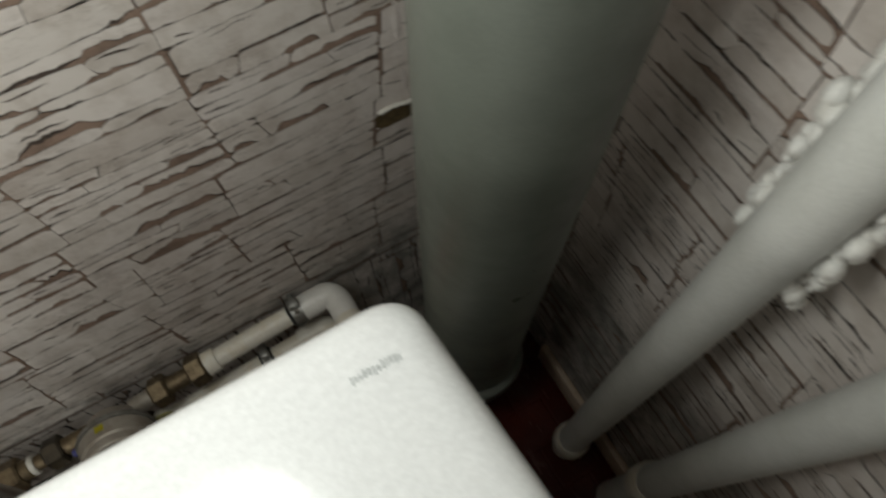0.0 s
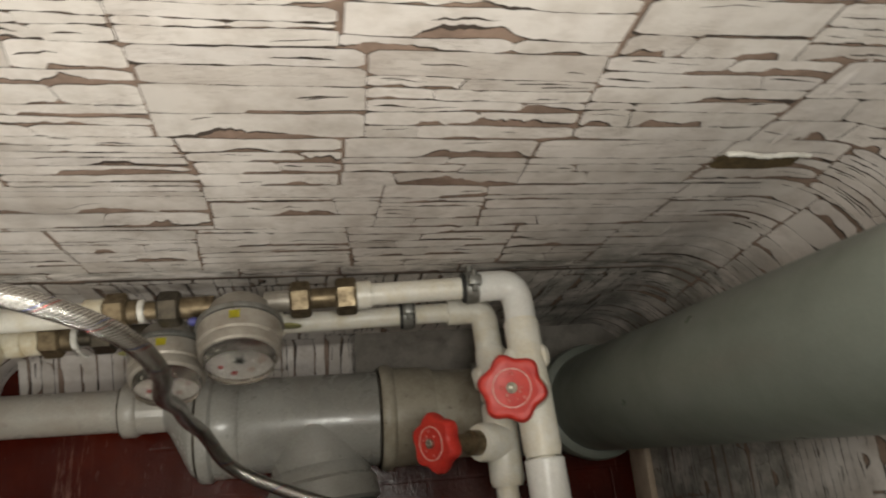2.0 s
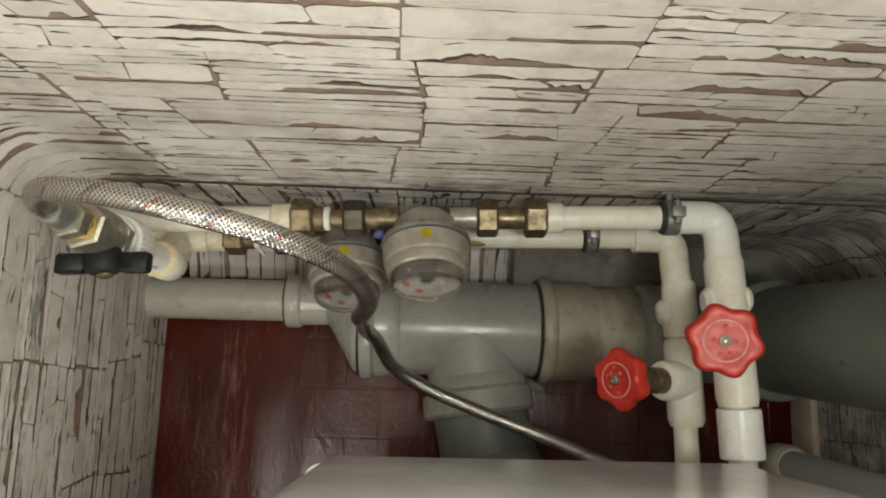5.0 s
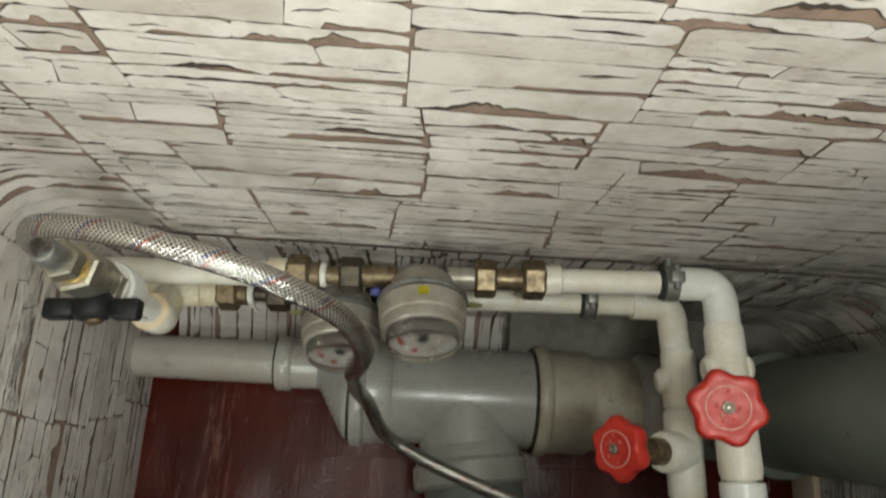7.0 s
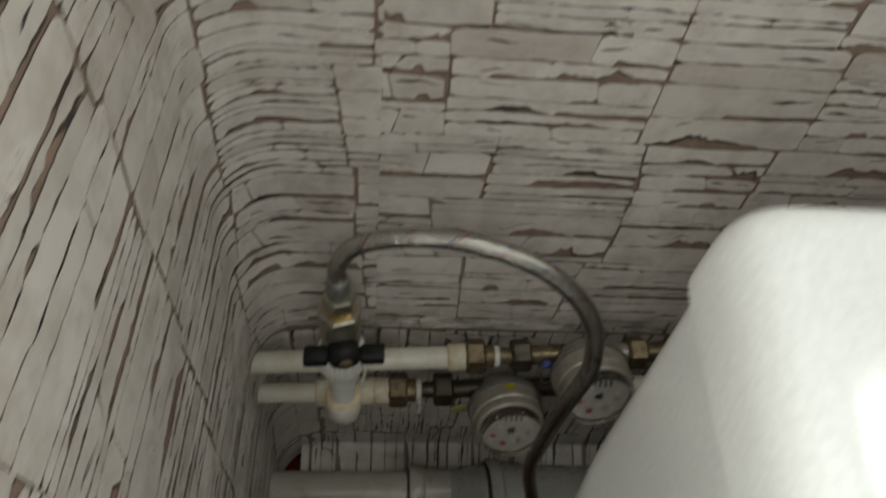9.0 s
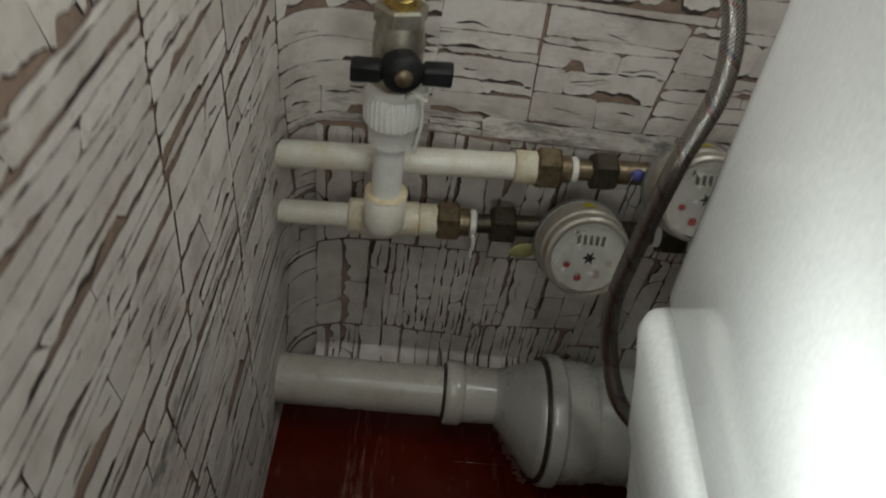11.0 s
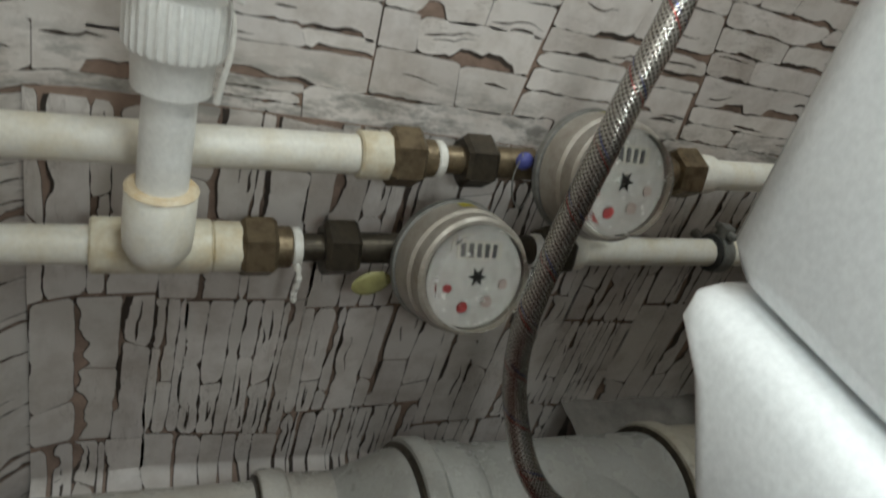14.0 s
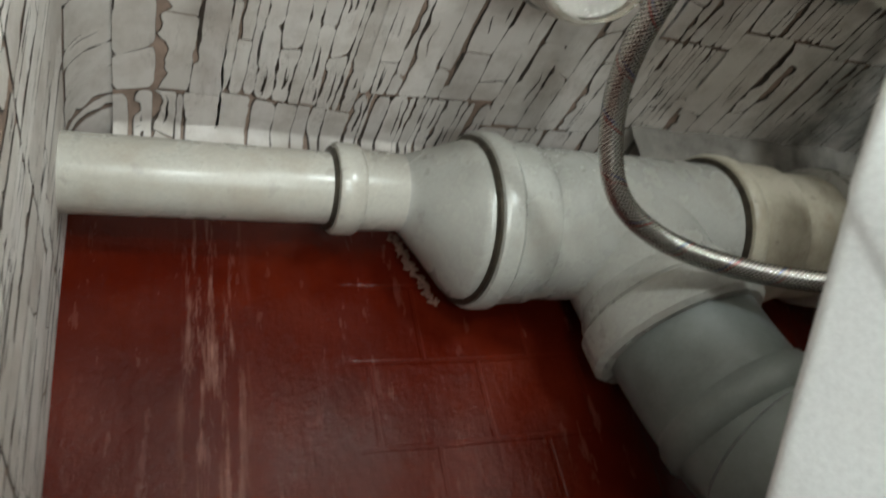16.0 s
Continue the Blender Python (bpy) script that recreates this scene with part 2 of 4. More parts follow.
def braid_mat():
    m, nt, b = mat("steel_braid", 0.17, 1.0)
    uv = coords(nt, (1, 1, 1), True)
    sep = nt.nodes.new("ShaderNodeSeparateXYZ")
    link(nt, uv, sep.inputs[0])

    def math_node(op, a, c):
        n = nt.nodes.new("ShaderNodeMath")
        n.operation = op
        for i, x in enumerate((a, c)):
            if isinstance(x, bpy.types.NodeSocket):
                link(nt, x, n.inputs[i])
            else:
                n.inputs[i].default_value = x
        return n.outputs[0]

    around = math_node("MULTIPLY", sep.outputs[0], 2 * math.pi * 14)
    along = math_node("MULTIPLY", sep.outputs[1], 2200.0)
    s1 = math_node("SINE", math_node("ADD", around, along), 0.0)
    s2 = math_node("SINE", math_node("SUBTRACT", along, around), 0.0)
    weave = math_node("MAXIMUM", s1, s2)
    fine = math_node("SINE", math_node("MULTIPLY", sep.outputs[1], 5200.0), 0.0)
    h = math_node("ADD", weave, math_node("MULTIPLY", fine, 0.3))
    metal = ramp(nt, math_node("ADD", math_node("MULTIPLY", h, 0.4), 0.5), [(0.30, (0.10, 0.092, 0.080)), (0.62, (0.30, 0.285, 0.26)), (0.90, (0.74, 0.72, 0.68))])
    tr = math_node("SINE", math_node("ADD", math_node("MULTIPLY", sep.outputs[0], 2 * math.pi), math_node("MULTIPLY", sep.outputs[1], 190.0)), 0.0)
    over = ramp(nt, s1, [(0.30, (0, 0, 0)), (0.55, (1, 1, 1))])
    col = mix(nt, mix(nt, 1.0, ramp(nt, tr, [(0.972, (0, 0, 0)), (0.982, (0.85,) * 3)]), over, "MULTIPLY"), metal, (0.42, 0.03, 0.03))
    tb = math_node("SINE", math_node("ADD", math_node("MULTIPLY", sep.outputs[0], 2 * math.pi), math_node("ADD", math_node("MULTIPLY", sep.outputs[1], 190.0), 0.7)), 0.0)
    col = mix(nt, mix(nt, 1.0, ramp(nt, tb, [(0.978, (0, 0, 0)), (0.987, (0.8,) * 3)]), over, "MULTIPLY"), col, (0.03, 0.06, 0.32))
    link(nt, col, b.inputs["Base Color"])
    bump(nt, b, h, 0.35, 0.0004)
    return m


M_FLOOR = red_floor_mat()
M_GLASS = glass_mat()
M_BRAID = braid_mat()


# ---------------------------------------------------------------- mesh tools
def finish(bm, name, material, smooth=True):
    me = bpy.data.meshes.new(name)
    bmesh.ops.recalc_face_normals(bm, faces=bm.faces)
    if smooth:
        for f in bm.faces:
            f.smooth = True
        for e in bm.edges:
            if len(e.link_faces) == 2 and e.calc_face_angle() > radians(38):
                e.smooth = False
    bm.to_mesh(me)
    bm.free()
    me.materials.append(material)
    return me


def part(name, bm, material, parent=None, label="", smooth=True):
    ob = new(name, finish(bm, name, material, smooth))
    if parent is not None:
        ob.parent = parent
        ob.matrix_parent_inverse = parent.matrix_basis.inverted()
    if label:
        tagged(ob, label)
    return ob


def thing(name, at, label, category, group=""):
    ob = new(name)
    ob.empty_display_size = 0.02
    ob.location = at
    bpy.context.view_layer.update()
    return tagged(ob, label, category, group)


def frame_along(a, b):
    z = (Vector(b) - Vector(a)).normalized()
    return Matrix.Translation(a) @ z.to_track_quat("Z", "Y").to_matrix().to_4x4()


def lathe(profile, m=Matrix(), seg=32, bm=None):
    """A turned body: (height, radius) pairs about the local z axis of m."""
    bm = bm or bmesh.new()
    rings = []
    for h, r in profile:
        if r < 1e-6:
            rings.append([bm.verts.new(m @ Vector((0, 0, h)))])
        else:
            rings.append([bm.verts.new(m @ Vector((r * math.cos(2 * math.pi * k / seg), r * math.sin(2 * math.pi * k / seg), h))) for k in range(seg)])
    for p, q in zip(rings, rings[1:]):
        for k in range(seg):
            j = (k + 1) % seg
            if len(p) == 1 and len(q) > 1:
                bm.faces.new((p[0], q[k], q[j]))
            elif len(q) == 1 and len(p) > 1:
                bm.faces.new((p[k], p[j], q[0]))
            elif len(p) > 1:
                bm.faces.new((p[k], p[j], q[j], q[k]))
    for ring in (rings[0], rings[-1]):
        if len(ring) > 2:
            bm.faces.new(ring)
    return bm


def turned(a, b, rings, seg=32, bm=None):
    """A turned body from a to b: (share of the way, radius) pairs."""
    d = (Vector(b) - Vector(a)).length
    return lathe([(s * d, r) for s, r in rings], frame_along(a, b), seg, bm)


def rod(a, b, r, seg=32, edge=0.0012, bm=None):
    d = (Vector(b) - Vector(a)).length
    e = min(edge, d / 3, r / 2)
    return lathe([(0, r - e), (e, r), (d - e, r), (d, r - e)], frame_along(a, b), seg, bm)


def hex_nut(a, b, r, bm=None):
    """A six-sided nut with chamfered ends."""
    bm = bm or bmesh.new()
    d = (Vector(b) - Vector(a)).length
    m = frame_along(a, b)
    rings = []
    for h, rr in ((0, r * 0.86), (d * 0.12, r), (d * 0.88, r), (d, r * 0.86)):
        rings.append([bm.verts.new(m @ Vector((rr * math.cos(math.pi * k / 3 + 0.3), rr * math.sin(math.pi * k / 3 + 0.3), h))) for k in range(6)])
    for p, q in zip(rings, rings[1:]):
        for k in range(6):
            bm.faces.new((p[k], p[(k + 1) % 6], q[(k + 1) % 6], q[k]))
    bm.faces.new(rings[0]), bm.faces.new(rings[-1])
    return bm


def smooth_path(points, n=10):
    """A smooth line through the points."""
    pts = [Vector(p) for p in points]
    pts = [2 * pts[0] - pts[1]] + pts + [2 * pts[-1] - pts[-2]]
    out = []
    for i in range(1, len(pts) - 2):
        p0, p1, p2, p3 = pts[i - 1:i + 3]
        for k in range(n):
            t = k / n
            out.append(0.5 * (2 * p1 + (p2 - p0) * t + (2 * p0 - 5 * p1 + 4 * p2 - p3) * t * t + (3 * p1 - p0 - 3 * p2 + p3) * t ** 3))
    out.append(pts[-2])
    return out


def tube(path, radius, seg=24, uv=False, bm=None):
    """A round tube along a path; radius is a number or one for each point."""
    bm = bm or bmesh.new()
    pts = [Vector(p) for p in path]
    rad = radius if isinstance(radius, list) else [radius] * len(pts)
    up = None
    rings, run = [], [0.0]
    for i, p in enumerate(pts):
        t = (pts[min(i + 1, len(pts) - 1)] - pts[max(i - 1, 0)]).normalized()
        if up is None:
            up = t.orthogonal().normalized()
        up = (up - t * up.dot(t)).normalized()
        side = t.cross(up)
        rings.append([bm.verts.new(p + rad[i] * (up * math.cos(2 * math.pi * k / seg) + side * math.sin(2 * math.pi * k / seg))) for k in range(seg)])
        if i:
            run.append(run[-1] + (p - pts[i - 1]).length)
    lay = bm.loops.layers.uv.new("uv") if uv else None
    for i in range(len(rings) - 1):
        for k in range(seg):
            j = (k + 1) % seg
            f = bm.faces.new((rings[i][k], rings[i][j], rings[i + 1][j], rings[i + 1][k]))
            if uv:
                for lp, (a, c) in zip(f.loops, ((k, i), (k + 1, i), (k + 1, i + 1), (k, i + 1))):
                    lp[lay].uv = (a / seg, run[c])
    bm.faces.new(rings[0]), bm.faces.new(rings[-1])
    return bm


def ellipsoid(centre, size, bm=None, m=None, u=20, v=12):
    bm = bm or bmesh.new()
    mm = Matrix.Translation(centre) @ (m or Matrix()) @ Matrix.Diagonal((*size, 1))
    bmesh.ops.create_uvsphere(bm, u_segments=u, v_segments=v, radius=1, matrix=mm)
    return bm


def block(lo, hi, bevel=0.0, seg=2, bm=None):
    bm = bm or bmesh.new()
    lo, hi = Vector(lo), Vector(hi)
    d = hi - lo
    r = bmesh.ops.create_cube(bm, size=1, matrix=Matrix.Translation((lo + hi) / 2) @ Matrix.Diagonal((*d, 1)))
    if bevel:
        es = list({e for v in r["verts"] for e in v.link_edges})
        bmesh.ops.bevel(bm, geom=es, offset=bevel, segments=seg, affect="EDGES", profile=0.5)
    return bm


def loft(levels, n=48, power=4.0, caps=True):
    """Rounded-rectangle levels (z, x0, x1, y0, y1, power) joined upwards."""
    bm = bmesh.new()
    rings = []
    for z, x0, x1, y0, y1, pw in levels:
        ring = []
        for k in range(n):
            a = 2 * math.pi * k / n
            c, s = math.cos(a), math.sin(a)
            ring.append(bm.verts.new(((x0 + x1) / 2 + (x1 - x0) / 2 * math.copysign(abs(c) ** (2 / pw), c),
                                      (y0 + y1) / 2 + (y1 - y0) / 2 * math.copysign(abs(s) ** (2 / pw), s), z)))
        rings.append(ring)
    for p, q in zip(rings, rings[1:]):
        for k in range(n):
            bm.faces.new((p[k], p[(k + 1) % n], q[(k + 1) % n], q[k]))
    if caps:
        bm.faces.new(rings[0]), bm.faces.new(rings[-1])
    return bm


# ---------------------------------------------------------------- the room
def wall(name, lo, hi, material, label):
    return tagged(part(name, block(lo, hi), material, smooth=False), label, "wall", kind="structure")


wall("wall_north", (-0.14, 0.012, -0.1), (1.0, 0.13, CEIL), M_PLASTER, "plastered masonry wall behind the water pipes")
wall("wall_west", (-0.14, YF - 0.12, -0.1), (XL - 0.012, 0.012, CEIL), M_PLASTER, "plastered masonry side wall under the wallpaper")
wall("wall_east", (XR + 0.012, YF - 0.12, -0.1), (1.0, 0.012, CEIL), M_PLASTER, "plastered masonry side wall beside the risers")
wall("wall_south", (-0.14, YF - 0.24, -0.1), (1.0, YF - 0.12, CEIL), M_PLASTER, "plain plastered wall facing the toilet")
tagged(part("ceiling", block((-0.14, YF - 0.24, CEIL), (1.0, 0.13, CEIL + 0.1)), M_CEIL, smooth=False), "white painted ceiling of the small toilet room", "ceiling", kind="structure")


def floor_mesh():
    bm = bmesh.new()
    nx, ny = 60, 90
    x0, x1, y0, y1 = XL - 0.012, XR + 0.012, YF - 0.12, 0.012
    rows = []
    for j in range(ny + 1):
        row = []
        for i in range(nx + 1):
            x, y = x0 + (x1 - x0) * i / nx, y0 + (y1 - y0) * j / ny
            h = 0.004 * noise.noise(Vector((x * 6, y * 4, 2.0))) + 0.002 * noise.noise(Vector((x * 25, y * 12, 7.0)))
            row.append(bm.verts.new((x, y, FLOOR + h)))
        rows.append(row)
    for j in range(ny):
        for i in range(nx):
            bm.faces.new((rows[j][i], rows[j][i + 1], rows[j + 1][i + 1], rows[j + 1][i]))
    return bm


tagged(part("floor", floor_mesh(), M_FLOOR), "glossy dark red painted floor with worn streaks", "floor", kind="structure")

# ---------------------------------------------------------------- wallpaper
RL, RR = 0.05, 0.085                 # how widely the paper rounds the two corners
LEG_L = (-YF + 0.1) - RL
MID = (XR - XL) - RL - RR
LEG_R = (-YF + 0.1) - RR
ARC_L, ARC_R = RL * math.pi / 2, RR * math.pi / 2
TOTAL = LEG_L + ARC_L + MID + ARC_R + LEG_R


def plan_at(u):
    """Place and inward normal of the paper at the running length u: side wall, corner, long wall, corner, side wall."""
    if u < LEG_L:
        return XL, -(RL + LEG_L - u), 1.0, 0.0
    u -= LEG_L
    if u < ARC_L:
        a = u / RL
        return XL + RL - RL * math.cos(a), -RL + RL * math.sin(a), math.cos(a), -math.sin(a)
    u -= ARC_L
    if u < MID:
        return XL + RL + u, 0.0, 0.0, -1.0
    u -= MID
    if u < ARC_R:
        a = u / RR
        return XR - RR + RR * math.sin(a), -RR + RR * math.cos(a), -math.sin(a), -math.cos(a)
    u -= ARC_R
    return XR, -RR - u, -1.0, 0.0


def on_paper(u, v, lift):
    x, y, nx, ny = plan_at(min(max(u, 0.0), TOTAL))
    return x + nx * lift, y + ny * lift, v


def stone_rows(length, height, rnd, seed, first=0.061, pitch=0.1235):
    """The print: panels of ragged stones in courses, upright joints a pitch apart. Gives outlines in the plane of the print."""
    stones = []
    v = -rnd.uniform(0, 0.05)
    band = 0
    joint = lambda k: first + pitch * k
    while v < height:
        tall = rnd.uniform(0.066, 0.112)
        band += 1
        bend = lambda u, k: 0.0032 * noise.noise(Vector((u * 6, k * 3.7, seed))) + 0.0016 * noise.noise(Vector((u * 23, k * 5.1, seed + 9)))
        k = -2
        edge, slant = joint(k), 0.0
        while edge < length:
            k += 1
            nxt = joint(k) + rnd.uniform(-0.02, 0.02)
            u, wide = edge, nxt - edge
            slant2 = rnd.uniform(-0.010, 0.010)
            heights = []
            thin = rnd.random() < 0.14
            while sum(heights) < tall:
                heights.append(rnd.choice((0.006, 0.008, 0.010, 0.013)) if thin else rnd.choice((0.009, 0.013, 0.017, 0.021, 0.025, 0.030)))
            scale = tall / sum(heights)
            z = 0.0
            for c, hh in enumerate(heights):
                thick = hh * scale
                key = band * 11.3 + c * 2.7 + u * 5
                cuts = [0.0, 1.0]
                if rnd.random() < 0.6:
                    cuts.insert(1, rnd.uniform(0.22, 0.78))
                lean = rnd.uniform(-0.4, 0.4) * thick
                # a ledge where the course jumps up or down
                at_step = u + wide * rnd.uniform(0.15, 0.85)
                jump = rnd.choice((0, 0, 0.0022, -0.0022, 0.0035)) if thick > 0.012 else 0.0
                for ca, cb in zip(cuts, cuts[1:]):
                    sh_a, sh_b = z / tall, (z + thick) / tall
                    a_low = u + slant * sh_a if ca == 0 else u + wide * ca
                    a_top = u + slant * sh_b if ca == 0 else u + wide * ca + lean
                    b_low = u + wide + slant2 * sh_a if cb == 1 else u + wide * cb
                    b_top = u + wide + slant2 * sh_b if cb == 1 else u + wide * cb + lean
                    if max(b_low, b_top) < 0.004 or min(a_low, a_top) > length - 0.004:
                        continue
                    gap_a = rnd.choice((0.0002, 0.0003, 0.0008, 0.0022)) if ca == 0 else rnd.choice((0.0, 0.0003, 0.0007))
                    gap_b = rnd.choice((0.0001, 0.0002, 0.0012, 0.0020)) if cb == 1 else 0.0001
                    depth = rnd.choice((0.0, 0.003, 0.006, 0.010)) * (0.6 if thin else 1.0)
                    wedge = rnd.random() < 0.28 and thick > 0.010
                    wl, wr = rnd.uniform(-0.05, 0.55), rnd.uniform(0.5, 1.05)
                    wr = max(wr, wl + 0.22)
                    wd = rnd.uniform(0.16, 0.46) * thick
                    rise, fall = rnd.choice((3, 7, 20)), rnd.choice((3, 7, 20))
                    round_a, round_b = rnd.choice((0.0015, 0.003, 0.007)), rnd.choice((0.0015, 0.003, 0.007))
                    steps = max(5, int((b_low - a_low) / 0.0030))
                    low, top = [], []
                    for i in range(steps + 1):
                        s = i / steps
                        ul = a_low + gap_a + (b_low - a_low - gap_a - gap_b) * s
                        ut = a_top + gap_a + (b_top - a_top - gap_a - gap_b) * s
                        run = s * (b_low - a_low)
                        back = b_low - a_low - run
                        corner = 0.45 * (round_a * max(0, 1 - run / round_a) ** 2 + round_b * max(0, 1 - back / round_b) ** 2)
                        corner = min(corner, 0.32 * thick)
                        n1 = noise.noise(Vector((ul * 17, key, seed + 4)))
                        n2 = noise.noise(Vector((ul * 95, key, seed + 6)))
                        n3 = noise.noise(Vector((ul * 260, key, seed + 8)))
                        open_low = max(0.0, n1 - 0.02) * depth * (1 + 0.8 * n2 + 0.7 * n3) + max(0.0, n2) * 0.0017 + max(0.0, n3) * 0.0009
                        open_low = min(open_low, 0.5 * thick)
                        cut = 0.0
                        if wedge and wl < s < wr:
                            w = (s - wl) / (wr - wl)
                            cut = wd * min(1, rise * w, fall * (1 - w)) * (0.85 + 0.45 * noise.noise(Vector((ul * 38, key, seed + 2))) + 0.22 * n2 + 0.16 * n3)
                        ledge = jump if ul > at_step else 0.0
                        base = v + z + bend(ul, band + z * 40) + (ledge if c else 0.0)
                        vl = base + corner * 0.7 + max(0, open_low) + max(cut, 0) + 0.0001
                        vt = v + z + thick + bend(ut, band + (z + thick) * 40) - corner - max(0.0, n2 - 0.05) * 0.0018 - max(0.0, n3) * 0.0008
                        if vt - vl < 0.0010:
                            vt = vl + 0.0010
                        low.append((min(max(ul, 0), length), vl))
                        top.append((min(max(ut, 0), length), vt))
                    stones.append((low, top))
                z += thick
            edge = nxt
            slant = slant2
        v += tall
    return stones


def slivers(low, top, rnd, seed):
    """Dark tapering cracks inside one stone, as (lower, upper) lines along it."""
    out = []
    thick = top[len(top) // 2][1] - low[len(low) // 2][1]
    long = low[-1][0] - low[0][0]
    if thick < 0.009 or long < 0.03:
        return out
    for k in range(rnd.choice((0, 0, 1, 1, 2))):
        n = len(low)
        span = max(4, int(rnd.uniform(0.008, 0.035) / long * n))
        i0 = rnd.randrange(1, max(2, n - span - 1))
        i1 = min(i0 + span, n - 2)
        if i1 - i0 < 3:
            continue
        at = rnd.uniform(0.2, 0.8)
        tilt = rnd.uniform(-0.12, 0.12)
        w = rnd.uniform(0.0007, 0.0024)
        lo, hi = [], []
        for i in range(i0, i1 + 1):
            s = (i - i0) / (i1 - i0)
            f = at + tilt * s + 0.10 * noise.noise(Vector((low[i][0] * 60, k + seed, 3)))
            f = min(max(f, 0.08), 0.9)
            u = low[i][0] * (1 - f) + top[i][0] * f
            z = low[i][1] * (1 - f) + top[i][1] * f
            half = w * math.sin(math.pi * (0.04 + 0.92 * s ** 0.7)) * (0.8 + 0.6 * noise.noise(Vector((u * 140, seed, k))))
            lo.append((u, z))
            hi.append((u, z + max(half, 0.0002)))
        out.append((lo, hi))
    return out


def paper_mesh(name, place, length, height, v0, seed, materials, label, back_steps, side_steps=1):
    """One sheet of printed paper: brown ground, dark joints round the stones, pale stones."""
    rnd = random.Random(seed)
    verts, faces, mats, uvs = [], [], [], None
    us = sorted(set(back_steps))
    for u in us:
        for k in range(side_steps + 1):
            verts.append(place(u, v0 + height * k / side_steps, 0.0))
    m = side_steps + 1
    for i in range(len(us) - 1):
        for k in range(side_steps):
            faces.append((i * m + k, i * m + m + k, i * m + m + k + 1, i * m + k + 1))
            mats.append(0)

    def strip(low, top, lift, index):
        n = len(low)
        s = len(verts)
        for (u1, w1), (u2, w2) in zip(low, top):
            verts.append(place(u1, v0 + min(max(w1, 0), height), lift))
            verts.append(place(u2, v0 + min(max(w2, 0), height), lift))
        for i in range(n - 1):
            faces.append((s + 2 * i, s + 2 * i + 2, s + 2 * i + 3, s + 2 * i + 1))
            mats.append(index)

    for low, top in stone_rows(length, height, rnd, seed * 1.7):
        if low[0][1] > height - 0.004:
            continue
        d, k = rnd.uniform(0.0010, 0.0036), rnd.uniform(0, 90)
        side = rnd.choice((0.0003, 0.0005, 0.0009))
        shade = lambda u: 0.0006 + d * max(0.0, 0.25 + 1.9 * noise.noise(Vector((u * 30, k, 1.0)))) + 0.0007 * max(0.0, noise.noise(Vector((u * 130, k, 4.0))))
        strip([(u - side, w - shade(u)) for u, w in low], [(u - side, w + 0.0002) for u, w in top], 0.0003, 1)
        strip(low, top, 0.0006, 2)
        for lo, hi in slivers(low, top, rnd, k):
            strip(lo, hi, 0.0008, 1)
    me = bpy.data.meshes.new(name)
    me.from_pydata(verts, [], faces)
    for m in materials:
        me.materials.append(m)
    me.polygons.foreach_set("material_index", mats)
    me.polygons.foreach_set("use_smooth", [True] * len(faces))
    me.update()
    return tagged(new(name, me), label, "wallpaper", kind="structure")


def bend_steps():
    s = [0.0, LEG_L, LEG_L + ARC_L, LEG_L + ARC_L + MID, LEG_L + ARC_L + MID + ARC_R, TOTAL]
    s += [LEG_L + ARC_L * k / 14 for k in range(15)]
    s += [LEG_L + ARC_L + MID + ARC_R * k / 14 for k in range(15)]
    return s


SEAM = LEG_L + ARC_L + (0.136 - XL - RL)
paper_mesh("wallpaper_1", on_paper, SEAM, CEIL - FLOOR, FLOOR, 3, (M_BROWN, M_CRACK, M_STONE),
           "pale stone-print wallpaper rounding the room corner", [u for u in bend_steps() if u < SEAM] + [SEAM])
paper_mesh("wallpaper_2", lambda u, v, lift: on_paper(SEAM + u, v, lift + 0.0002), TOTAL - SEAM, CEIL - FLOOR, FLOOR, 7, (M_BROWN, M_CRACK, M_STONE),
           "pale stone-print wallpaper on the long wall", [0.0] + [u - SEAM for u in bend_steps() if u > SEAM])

STRIP_X0, STRIP_X1, STRIP_TOP = 0.044, XR - RR - 0.01, 0.335


def on_strip(u, v, lift):
    """The strip of the same paper that is glued on upright: its courses run up the wall, its foot bent out to cover the
    floor behind the drain in the camera's view.
    """
    x = STRIP_X0 + v
    y = 0.0016
    if x < XL + RL:
        y += 0.25 * (XL + RL - x)
    foot = max(0.0, 0.022 - u) / 0.022
    return x, -y - 3 * lift - 0.045 * foot, FLOOR + u + 0.002


paper_mesh("wallpaper_strip", on_strip, STRIP_TOP - FLOOR, STRIP_X1 - STRIP_X0, 0.0, 11, (M_BROWN, M_CRACK, M_STONE_V),
           "stone-print wallpaper strip glued sideways low on the wall", [0.0022 * k for k in range(11)] + [STRIP_TOP - FLOOR], 180)

# bare edge at the foot of the right-hand wall
tagged(part("trim_foot", block((XR - 0.012, -0.46, FLOOR - 0.002), (XR - 0.0015, -0.13, FLOOR + 0.05), 0.004), M_BARE), "bare cream plaster edge at the wall's foot", "wall edge", kind="structure")


